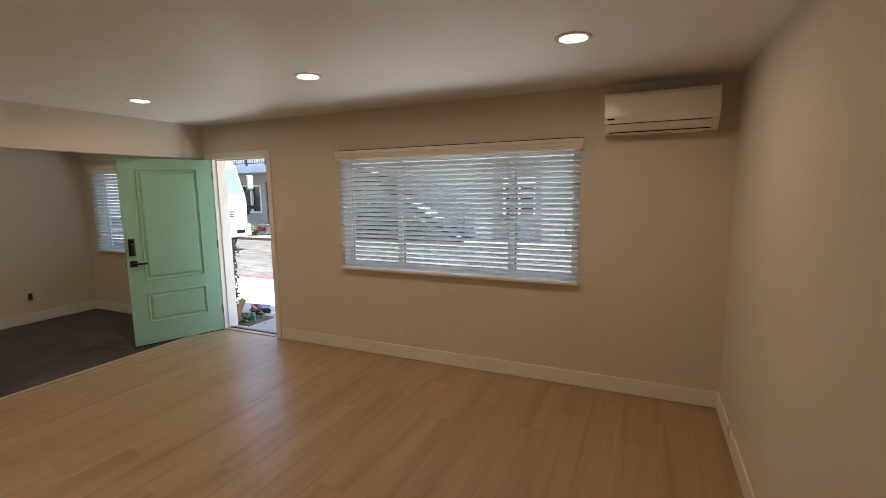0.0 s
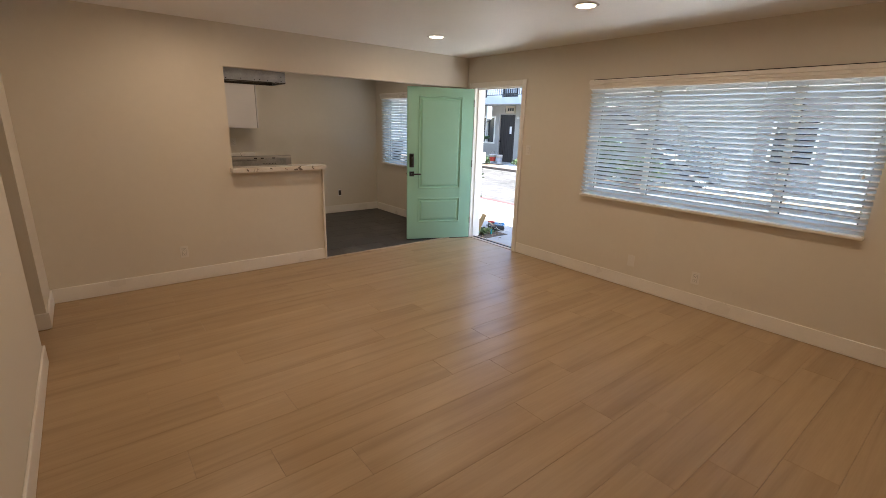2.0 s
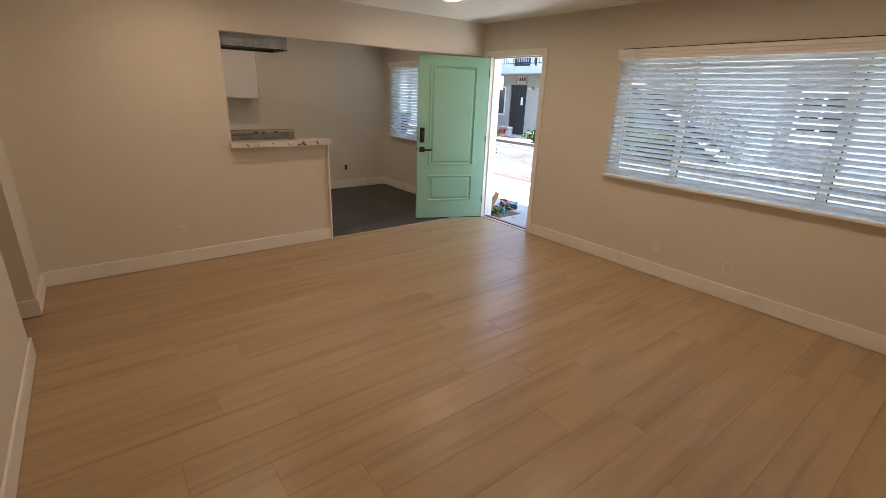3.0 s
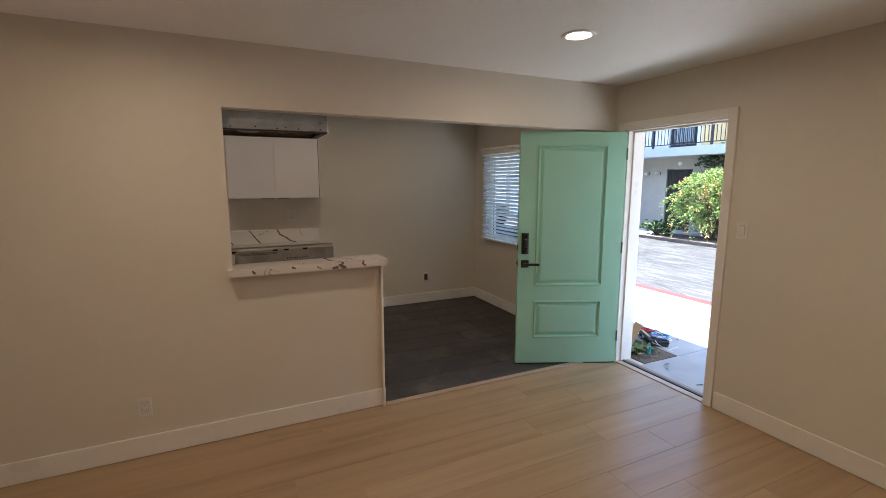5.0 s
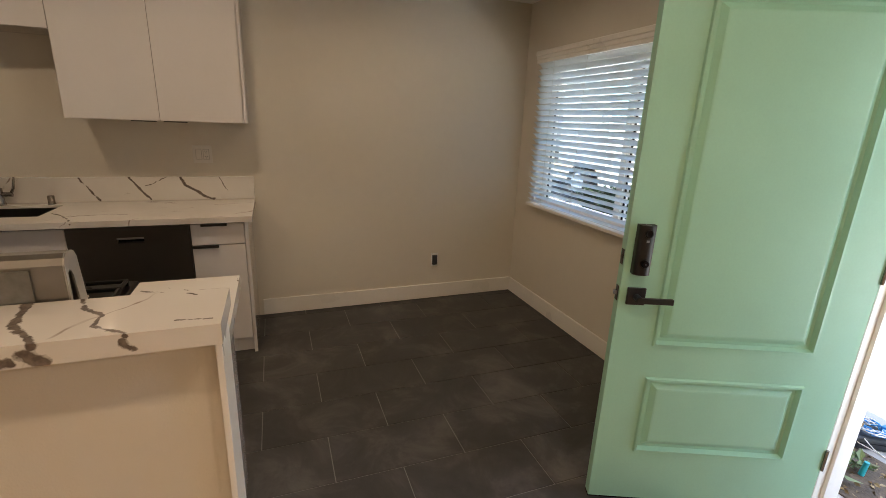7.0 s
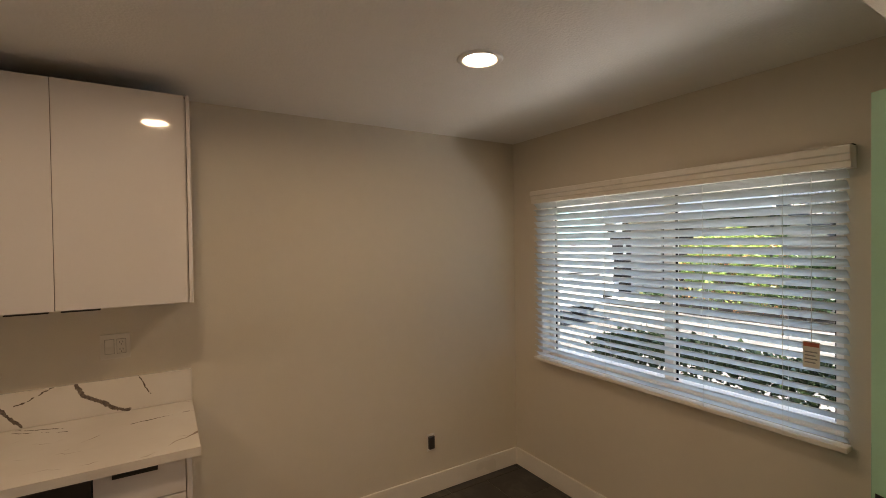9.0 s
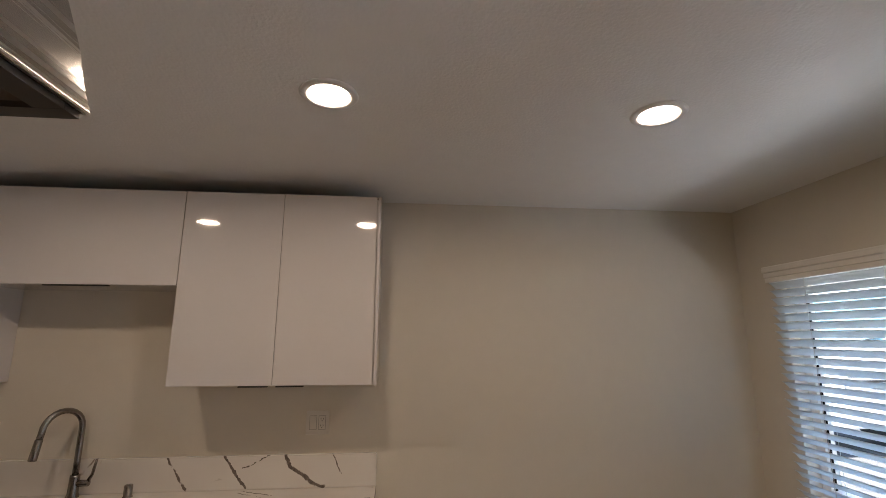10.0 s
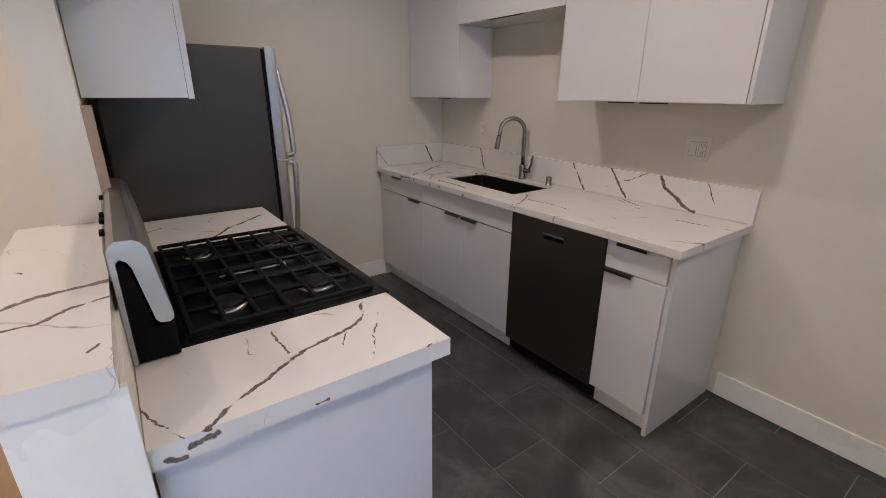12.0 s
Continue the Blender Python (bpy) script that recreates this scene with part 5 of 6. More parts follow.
DKDOOR = plain("black_brown_security_door", (0.035, 0.028, 0.026), 0.5, 0.2, vary=0.2)
DKMETAL = plain("black_painted_railing", (0.02, 0.022, 0.026), 0.45, 0.3)
DKGLASS = plain("dark_window_glass", (0.02, 0.024, 0.028), 0.06, vary=0.1)
TREADC = plain("grey_concrete_tread", (0.40, 0.39, 0.37), 0.85)


def bleached_asphalt():
    """Worn driveway: pale scuffed streaks along x, dark hairline cracks."""
    m, nt, b = nodes_of("worn_bleached_asphalt")
    v = position(nt, (0.55, 2.4, 1.0))
    c = ramp(nt, noise_of(nt, position(nt), 0.7, 3), [(0.3, (0.040, 0.039, 0.038)), (0.7, (0.060, 0.058, 0.056))])
    scuff = ramp(nt, noise_of(nt, v, 2.6, 8, 0.72, 0.4), [(0.46, (0, 0, 0)), (0.66, (0.9, 0.9, 0.9))])
    c = mix(nt, scuff, c, (0.125, 0.121, 0.116))
    vor = nt.nodes.new("ShaderNodeTexVoronoi")
    vor.feature = "DISTANCE_TO_EDGE"
    vor.inputs["Scale"].default_value = 0.9
    warp = mix(nt, 0.12, position(nt, (0.7, 1.3, 1.0)), noise_of(nt, position(nt), 3.0, 4))
    nt.links.new(warp, vor.inputs["Vector"])
    crack = ramp(nt, vor.outputs["Distance"], [(0.0, (0.8, 0.8, 0.8)), (0.012, (0, 0, 0))])
    c = mix(nt, crack, c, (0.025, 0.024, 0.023))
    nt.links.new(c, b.inputs["Base Color"])
    b.inputs["Roughness"].default_value = 0.9
    bump(nt, b, noise_of(nt, position(nt), 60, 4), 0.5, 0.003)
    return m


ASPH = bleached_asphalt()
GZ = -0.16
_g = bmesh.new()
bmesh.ops.create_grid(_g, x_segments=1, y_segments=1, size=400.0)
bmesh.ops.translate(_g, verts=_g.verts[:], vec=(0, 0, GZ))
solid("ground", _g, ASPH, "worn grey asphalt driveway", "ground")
solid("pavement", wall_with_holes("x", -20.0, 20.0, WT + 0.001, 2.74, GZ, -0.045, []), CONC, "sunlit pale concrete walkway", "pavement")
# both darker sheets end at the shadow line, y = 1.22
solid("entry_pad", box(0.232, 3.0, WT + 0.002, 1.22, -0.044, -0.040), PADC, "concrete entry pad, coloured darker for the shade on it", "pavement")
solid("entry_strip", box(-1.0, 0.226, 0.735, 1.22, -0.044, -0.040), PADC, "concrete strip beside planting bed, coloured darker for the shade on it", "pavement")
solid("kerb_near", box(-20, 20, 2.745, 2.93, GZ, -0.043, 0.012), KERB, "faded red painted kerb beside walkway", "kerb")
solid("kerb_far", box(-20, 20, 8.72, 8.90, GZ, -0.06, 0.012), plain("dull_kerb", (0.17, 0.135, 0.115), 0.9, vary=0.25, size=4, relief=0.001), "dull worn concrete kerb across driveway", "kerb")
solid("planter_soil", box(-20, 20, 8.905, 10.05, GZ, -0.075), SOIL, "dark soil planting strip", "soil")
solid("walkway_far", box(-20, 20, 10.055, 11.0, GZ, -0.07), CONC, "concrete walkway under the balcony", "pavement")
solid("door_walk", box(-8.6, -7.1, 8.905, 10.053, GZ, -0.066), CONC, "concrete path to the dark door", "pavement")
solid("bed_soil", box(-2.1, 0.222, 0.29, 0.73, -0.06, -0.037), SOIL, "soil of small planting bed by the door", "soil")


# ---- building across ----
FY = 11.0
def facade():
    b = thing("apartment_building", (0, FY, GZ), "two-storey cream stucco apartment building across the driveway", "building")
    doors = [(-10.29, -9.33), (-8.25, -7.25)]
    wins = [(-11.75, -10.55, 0.72, 1.95), (-6.55, -5.2, 0.95, 1.95), (0.40, 1.50, 0.66, 2.0), (4.2, 6.2, 0.9, 2.0)]
    holes = [(a, c, GZ, 2.04) for a, c in doors] + [w for w in wins]
    part("lower_wall", wall_with_holes("x", -20, 20, FY, FY + 0.25, GZ, 2.62, holes), STUCCO, b)
    uw = [(-6.85, -5.35, 3.45, 4.45), (-12.6, -11.0, 3.45, 4.45), (2.0, 4.0, 3.45, 4.45)]
    ud = [(-10.25, -9.26), (-8.26, -7.20)]
    part("upper_wall", wall_with_holes("x", -20, 20, FY, FY + 0.25, 2.621, 5.3, uw + [(a, c, 2.70, 4.72) for a, c in ud]), WSTUCCO, b)
    part("roof", box(-20.3, 20.3, FY - 0.25, FY + 7.0, 5.31, 5.50), plain("grey_roofing", (0.16, 0.15, 0.14), 0.9), b)
    part("rear_wall", box(-20, 20, FY + 6.0, FY + 6.2, GZ, 5.305), STUCCO, b)
    part("ochre_panel", box(-7.02, -6.08, FY - 0.02, FY - 0.001, 2.71, 3.42), OCHRE, b, "ochre painted wall panel")
    part("taupe_siding", wall_with_holes("x", 0.05, 1.70, FY - 0.03, FY - 0.001, GZ, 2.6, [(0.40, 1.50, 0.66, 2.0)]), BROWNS, b, "taupe siding panel")
    for x0, x1, z0, z1 in wins + uw:
        w = part("window", box(x0, x1, FY + 0.10, FY + 0.11, z0, z1), DKGLASS, b, "dark glazed window")
        for q in ((x0, x0 + 0.07, z0, z1), (x1 - 0.07, x1, z0, z1), (x0 + 0.07, x1 - 0.07, z0, z0 + 0.07), (x0 + 0.07, x1 - 0.07, z1 - 0.07, z1), ((x0 + x1) / 2 - 0.035, (x0 + x1) / 2 + 0.035, z0 + 0.07, z1 - 0.07)):
            part("window_frame", box(q[0], q[1], FY - 0.02, FY + 0.095, q[2], q[3]), TRIM, w)
    for k in range(4):
        zb = 0.66 + 0.33 * k + 0.16
        part("glazing_bar", box(0.47, 1.43, FY + 0.02, FY + 0.05, zb, zb + 0.05), TRIM, b)
    for a, c in doors:
        d = part("security_door", box(a + 0.02, c - 0.02, FY + 0.06, FY + 0.10, GZ + 0.1, 2.02), DKDOOR, b, "dark brown slatted security door")
        n = 8
        for i in range(n):
            xa = a + 0.05 + i * (c - a - 0.10) / n
            part("slat", box(xa + 0.008, xa + (c - a - 0.10) / n - 0.008, FY + 0.04, FY + 0.059, GZ + 0.14, 1.98), DKDOOR, d)
        part("knob", cyl((a + 0.10, FY + 0.04, 0.86), (a + 0.10, FY - 0.03, 0.86), 0.03, seg=12), NICKEL, d)
        part("door_step", box(a, c, FY - 0.001, FY + 0.2, GZ, GZ + 0.09), CONC, b)
    part("notice", box(-9.66, -9.54, FY + 0.030, FY + 0.038, 1.20, 1.52), PLASTIC, b, "white paper notice")
    for a, c in ud:
        d = part("balcony_door", box(a + 0.02, c - 0.02, FY + 0.06, FY + 0.10, 2.70, 4.70), DKMETAL, b, "dark metal security door")
        part("door_panel", box(a + 0.16, c - 0.16, FY + 0.045, FY + 0.0595, 2.95, 3.55), plain("grey_blue_panel", (0.20, 0.23, 0.27), 0.5), d)
        for i in range(7):
            xa = a + 0.10 + i * (c - a - 0.2) / 6
            part("bar", box(xa - 0.012, xa + 0.012, FY + 0.02, FY + 0.044, 2.78, 4.62), DKMETAL, d)
    for x in (-9.02, -8.55):
        l = part("wall_lamp", revolve([(0, 0.06), (0.07, 0.05), (0.10, 0.0), (0.08, -0.05), (0, -0.06)], at=(x, FY - 0.11, 1.90), seg=16), plain("lamp_glass_white", (0.6, 0.57, 0.5), 0.4), b, "small wall lamp", smooth=True)
        part("lamp_base", box(x - 0.05, x + 0.05, FY - 0.03, FY - 0.001, 1.85, 1.95), DKMETAL, l)
    part("round_vent", turned(revolve([(0, 0.03), (0.06, 0.03), (0.08, 0.0)], seg=16), Matrix.Translation((-7.75, FY - 0.001, 2.22)) @ pose(0, 0, 0, 90)), PLASTIC, b)
    jb = part("meter_box", box(-9.85, -9.32, FY - 0.10, FY - 0.001, 2.08, 2.40, 0.006), plain("beige_box", (0.55, 0.48, 0.36), 0.7), b, "beige junction box")
    for i in range(3):
        part("box_cap", box(-9.70 + i * 0.13, -9.63 + i * 0.13, FY - 0.12, FY - 0.1005, 2.18, 2.30), DKMETAL, jb)
    part("cable", tube([(-9.95, FY - 0.03, 2.12), (-9.90, FY - 0.05, 2.30), (-9.84, FY - 0.06, 2.36)], 0.012, 6), DKMETAL, b)


facade()


def balcony():
    s = thing("balcony", (-10, 9.75, 2.42), "white balcony walkway with black metal picket railing", "balcony")
    part("slab", box(-20, -4.70, 9.75, FY - 0.001, 2.42, 2.69), WSTUCCO, s, "white slab edge")
    part("top_rail", box(-20, -4.72, 9.78, 9.83, 3.58, 3.62), DKMETAL, s)
    part("bottom_rail", box(-20, -4.72, 9.79, 9.82, 2.77, 2.80), DKMETAL, s)
    pk = mesh_from("picket", box(-0.008, 0.008, -0.008, 0.008, 0.0, 0.78), DKMETAL)
    x = -13.6
    while x < -4.75:
        p = new("picket", pk)
        p.parent = s
        p.location = (x + 10, 0.055, 0.38)
        x += 0.125
    far = bmesh.new()
    while x > -99 and len(far.verts) < 400:
        k = len(far.verts) // 8
        box(-13.725 - k * 0.125 - 0.008, -13.725 - k * 0.125 + 0.008, 9.797, 9.813, 2.80, 3.58, into=far)
    tagged(part("far_pickets", far, DKMETAL, s), kind="stuff")
    for x in (-12.1, -10.0, -7.9, -5.86, -4.74):
        part("post", box(x - 0.03, x + 0.03, 9.775, 9.835, 2.69 if x < -5 else GZ, 3.66), DKMETAL, s)


balcony()


def stairs():
    s = thing("outdoor_stairs", (-2.7, 10.2, GZ), "dark steel outdoor staircase with concrete treads", "stairs")
    x0, z0, n = -4.66, 2.66, 15
    rise, run = (z0 - GZ - 0.1) / n, 0.272
    x1, z1 = x0 + run * n, z0 - rise * n
    for y in (9.80, 10.74):
        part("stringer", extrude([(x0, z0 - 0.30), (x0, z0 - 0.02), (x1, z1 - 0.02), (x1, z1 - 0.08), (x1 - 0.15, z1 - 0.08)], "y", y, y + 0.05), DKMETAL, s)
        part("hand_rail", tube([(x0, y + 0.025, z0 + 0.92), (x1, y + 0.025, z1 + 0.92), (x1, y + 0.025, z1 - 0.05)], 0.022, 8), DKMETAL, s)
    pk = mesh_from("baluster", box(-0.008, 0.008, -0.008, 0.008, 0.0, 0.93), DKMETAL)
    for i in range(n):
        xa, za = x0 + run * i, z0 - rise * (i + 1)
        part("tread", box(xa - 0.01, xa + run + 0.02, 9.852, 10.738, za - 0.05, za), TREADC, s)
        for y in (9.825, 10.765):
            for q in (0.25, 0.75):
                p = new("baluster", pk)
                p.parent = s
                p.location = (xa + run * q + 2.7, y - 10.2, z0 - rise * (i + q) - GZ)


stairs()


# ---- plants ----
def leaves_bm(spots, size, rnd, flat=0.35):
    """Leaf quads with a fold, scattered at spots of (point, outward)."""
    verts, faces = [], []
    for p, o in spots:
        d = Vector((rnd.gauss(0, 1), rnd.gauss(0, 1), rnd.gauss(0, 0.6))) * 0.7 + Vector(o)
        d.normalize()
        side = d.cross(Vector((rnd.gauss(0, 1), rnd.gauss(0, 1), rnd.gauss(0, 1)))).normalized()
        L = size * rnd.uniform(0.6, 1.25)
        up = d.cross(side) * L * 0.12
        k = len(verts)
        b = Vector(p)
        verts += [b, b + d * L * 0.5 + side * L * flat + up, b + d * L, b + d * L * 0.5 - side * L * flat + up]
        faces += [(k, k + 1, k + 2), (k, k + 2, k + 3)]
    return verts, faces


def leaf_mesh(name, verts, faces, material):
    me = bpy.data.meshes.new(name)
    me.from_pydata([tuple(v) for v in verts], [], faces)
    me.materials.append(material)
    return me


LEAF_Y = leaf_mat("yellow_green_leaf", (0.09, 0.18, 0.03), (0.33, 0.42, 0.11))
LEAF_D = leaf_mat("dark_green_leaf", (0.02, 0.045, 0.015), (0.06, 0.11, 0.03))
LEAF_H = leaf_mat("hedge_leaf", (0.025, 0.05, 0.02), (0.07, 0.12, 0.045))
FLOWER = leaf_mat("orange_blossom", (0.65, 0.22, 0.08), (0.80, 0.50, 0.20))
BARK = plain("grey_brown_bark", (0.13, 0.10, 0.07), 0.9, vary=0.25, relief=0.006, grain=30)


def shrub(name, at, rx, ry, h, clumps, per, size, material, seed, label, flowers=0, spray=0.0):
    s = thing(name, at, label, "shrub")
    rnd = random.Random(seed)
    st = bmesh.new()
    tips = []
    for i in range(clumps):
        a, e = rnd.uniform(0, math.tau), rnd.random() ** 0.6
        z = h * (0.16 + 0.84 * rnd.random() ** 0.75)
        wide = math.sin(math.pi * min(1, 0.18 + 0.72 * z / h)) ** 0.7 * rnd.uniform(0.68, 1.20)
        tips.append(Vector((rx * wide * e * math.cos(a), ry * wide * e * math.sin(a), z)))
    for t in tips[:: max(1, len(tips) // 26)]:
        mid = Vector((t.x * 0.35, t.y * 0.35, t.z * 0.5))
        tube([(t.x * 0.05, t.y * 0.05, 0), mid, t], [0.035, 0.02, 0.006], 5, into=st)
    part("stem", st, BARK, s, world=False)
    spots, buds = [], []
    for t in tips:
        out = Vector((t.x / rx, t.y / ry, 0.35)).normalized()
        if spray:
            d = Vector((out.x + rnd.gauss(0, 0.5), out.y + rnd.gauss(0, 0.5), 0.55 + rnd.gauss(0, 0.3))).normalized()
            L = spray * rnd.uniform(0.6, 1.3)
            for k in range(per):
                u = k / per
                q = t + d * L * u + Vector((0, 0, -0.9 * L * u * u))
                w = Vector((rnd.gauss(0, 0.02), rnd.gauss(0, 0.02), rnd.gauss(0, 0.02)))
                spots.append((q + w, d * 0.5 + Vector((-d.y, d.x, 0)) * (0.9 if k % 2 else -0.9) + Vector((0, 0, -0.2))))
            end = t + d * L + Vector((0, 0, -0.9 * L))
        else:
            r = rnd.uniform(0.10, 0.20) * max(rx, 0.5)
            for _ in range(per):
                q = Vector((rnd.gauss(0, 1), rnd.gauss(0, 1), rnd.gauss(0, 0.8)))
                spots.append((t + q * r * 0.6, out + Vector((0, 0, -0.25))))
            end = t + out * r
        if flowers and rnd.random() < flowers:
            for _ in range(16):
                buds.append((end + Vector((rnd.gauss(0, 0.05), rnd.gauss(0, 0.05), rnd.gauss(0, 0.06))), out))
    for nm, sp, sz, mt in (("crown", spots, size, material), ("blossom", buds, size * 1.0, FLOWER)):
        if sp:
            ob = new(nm, leaf_mesh(nm, *leaves_bm(sp, sz, rnd), mt))
            ob.parent = s
            WORLD[ob.name] = WORLD[s.name]
    return s


shrub("flowering_bush", (-5.50, 9.60, -0.08), 1.30, 0.80, 1.95, 560, 44, 0.050, LEAF_Y, 3, "large yellow-green bush with orange blossoms", flowers=0.3, spray=0.44)
shrub("dark_shrub", (-5.75, 10.42, -0.08), 1.15, 0.35, 2.75, 150, 26, 0.085, LEAF_D, 7, "tall dark green shrub against the building", spray=0.28)
shrub("dark_shrub", (-3.9, 9.45, -0.08), 0.9, 0.42, 1.25, 60, 45, 0.10, LEAF_D, 11, "low dark green shrub beneath the stairs")
shrub("dark_shrub", (-2.4, 9.40, -0.08), 0.8, 0.40, 0.75, 45, 45, 0.09, LEAF_D, 13, "low dark green shrub along the kerb")
shrub("leafy_plant", (-11.0, 10.3, -0.08), 0.40, 0.30, 2.0, 20, 16, 0.20, LEAF_D, 17, "tall thin broad-leaved plant by the window")
shrub("ground_plant", (-9.9, 9.5, -0.08), 0.7, 0.3, 0.30, 24, 22, 0.12, LEAF_H, 19, "low grey-green ground plant")
shrub("ground_plant", (-7.05, 9.25, -0.08), 0.5, 0.25, 0.38, 22, 24, 0.12, LEAF_D, 23, "low leafy plant at the foot of the bush")


def hedge():
    h = thing("hedge", (-1.32, 0.60, -0.045), "clipped dark green hedge outside kitchen window", "hedge")
    rnd = random.Random(31)
    spots = []
    for _ in range(10500):
        x, y, z = rnd.uniform(-0.75, 0.75), rnd.uniform(-0.24, 0.24), rnd.uniform(0.02, 1.02)
        face = rnd.randrange(4)
        if face == 0:
            z = 1.02 + rnd.gauss(0, 0.02)
        elif face == 1:
            y = (-0.24 if rnd.random() < 0.5 else 0.24) + rnd.gauss(0, 0.02)
        elif face == 2:
            x = (0.75 if rnd.random() < 0.5 else -0.75) + rnd.gauss(0, 0.02)
        spots.append((Vector((x, y, z)), Vector((0, 0, 0.4))))
    ob = new("foliage", leaf_mesh("foliage", *leaves_bm(spots, 0.05, rnd), LEAF_H))
    ob.parent = h
    st = bmesh.new()
    for i in range(6):
        x = -0.65 + i * 0.26
        tube([(x, 0, 0), (x + 0.03, 0.02, 0.3), (x - 0.02, -0.03, 0.8)], [0.02, 0.014, 0.005], 5, into=st)
    part("stem", st, BARK, h, world=False)


hedge()


# ---- truck, buckets, tools ----
def truck():
    t = thing("truck", (-9.0, 5.6, GZ), "white cab-over truck parked across the driveway", "truck")
    WHITE = plain("white_truck_paint", (0.50, 0.50, 0.50), 0.25, vary=0.03, coat=0.4)
    xf, y0, y1 = -6.72, 4.5, 6.7
    prof = [(xf - 1.75, 0.62), (xf, 0.62), (xf + 0.02, 1.30), (xf - 0.05, 1.55), (xf - 0.34, 2.45), (xf - 0.50, 2.62), (xf - 1.75, 2.66)]
    bm = extrude(prof, "y", y0, y1)
    bmesh.ops.bevel(bm, geom=[e for e in bm.edges if len(e.link_faces) == 2], offset=0.05, segments=3, affect="EDGES", profile=0.5)
    part("cab", bm, WHITE, t, "white painted cab")
    def front_quad(ya, yb, za, zb, off):
        k = lambda z: xf - 0.05 - 0.29 * (z - 1.55) / 0.90 if z > 1.55 else xf + 0.02 - 0.07 * max(0, (z - 1.30)) / 0.25
        return extrude([(k(za) + off, za), (k(za) + off - 0.02, za), (k(zb) + off - 0.02, zb), (k(zb) + off, zb)], "y", ya, yb)
    part("windscreen", front_quad(y0 + 0.09, y1 - 0.09, 1.60, 2.38, 0.012), plain("blue_tinted_screen", (0.12, 0.20, 0.22), 0.05), t, "tinted windscreen")
    part("wiper", tube([(xf - 0.02, 5.3, 1.58), (xf - 0.06, 5.9, 1.70)], 0.012, 6), DKMETAL, t)
    part("bumper", box(xf - 0.1, xf + 0.12, y0 - 0.02, y1 + 0.02, 0.28, 0.66, 0.04, 3), WHITE, t)
    g = part("grille", box(xf + 0.005, xf + 0.03, y0 + 0.5, y1 - 0.5, 0.86, 1.12, 0.005), plain("grey_grille", (0.3, 0.3, 0.3), 0.5), t)
    for z in (0.92, 0.99, 1.06):
        part("grille_slot", box(xf + 0.0305, xf + 0.034, y0 + 0.55, y1 - 0.55, z - 0.012, z + 0.012), SLOT, g)
    for y in (y0 + 0.26, y1 - 0.26):
        part("headlight", box(xf + 0.01, xf + 0.045, y - 0.16, y + 0.16, 0.74, 0.92, 0.02, 3), plain("headlight_lens", (0.6, 0.62, 0.64), 0.08), t, "clear headlight")
    part("fog_slot", box(xf + 0.1205, xf + 0.126, y1 - 0.55, y1 - 0.25, 0.40, 0.50), SLOT, t)
    for y in (y0 - 0.22, y1 + 0.22):
        a = part("mirror_arm", tube([(xf - 0.3, y0 if y < 5.6 else y1, 2.2), (xf - 0.02, y, 2.22), (xf - 0.02, y, 1.7), (xf - 0.25, y0 if y < 5.6 else y1, 1.6)], 0.015, 6), DKMETAL, t)
        part("mirror", box(xf - 0.08, xf + 0.0, y - 0.10, y + 0.10, 1.75, 2.18, 0.02), plain("grey_mirror_shell", (0.35, 0.37, 0.38), 0.4), a)
    part("cargo_box", box(xf - 7.2, xf - 1.9, y0 - 0.05, y1 + 0.05, 0.95, 3.3, 0.02), WHITE, t, "white cargo box")
    part("chassis", box(xf - 7.0, xf - 0.3, y0 + 0.6, y1 - 0.6, 0.55, 0.93), DKMETAL, t)
    for x in (xf - 0.9, xf - 5.6):
        for y in (y0 + 0.14, y1 - 0.14):
            w = part("wheel", cyl((x, y - 0.13, GZ + 0.42), (x, y + 0.13, GZ + 0.42), 0.42, seg=28, bevel=0.03), plain("black_rubber", (0.02, 0.02, 0.02), 0.8), t, "black tyre")
            part("rim", cyl((x, y - 0.14, GZ + 0.42), (x, y + 0.14, GZ + 0.42), 0.22, seg=20), ZINC, w)


truck()


def bucket(x, y, band, label):
    b = thing("bucket", (x, y, -0.07), label, "bucket", group="buckets by the door")
    part("pail", revolve([(0, 0.0), (0.130, 0.0), (0.150, 0.36), (0.156, 0.36), (0.156, 0.375), (0.143, 0.375), (0.125, 0.02), (0, 0.02)], seg=24), PLASTIC, b, world=False, smooth=True)
    part("band", revolve([(0.1355, 0.08), (0.1465, 0.26), (0.1475, 0.26), (0.1365, 0.08)], seg=24), band, b, "printed label band", world=False)
    part("handle", tube([(0, 0.155 * math.cos(a), 0.33 + 0.19 * math.sin(a)) for a in [math.pi * k / 10 for k in range(11)]], 0.005, 6), DKMETAL, b, world=False)


bucket(-9.86, 10.25, plain("red_label", (0.55, 0.06, 0.03), 0.5), "white plastic bucket with red printed label")
bucket(-9.42, 10.22, plain("grey_label", (0.45, 0.46, 0.5), 0.5), "white plastic bucket with grey printed label")
_j = thing("jug", (-8.52, 10.45, -0.07), "pale yellow plastic jug beside the door", "jug")
part("jug_body", revolve([(0, 0), (0.10, 0.0), (0.11, 0.03), (0.11, 0.17), (0.04, 0.25), (0.03, 0.30), (0, 0.30)], seg=16), plain("pale_yellow_plastic", (0.55, 0.47, 0.16), 0.4), _j, world=False, smooth=True)
part("jug_cap", cyl((0, 0, 0.301), (0, 0, 0.335), 0.034, seg=12), DKMETAL, _j, world=False)


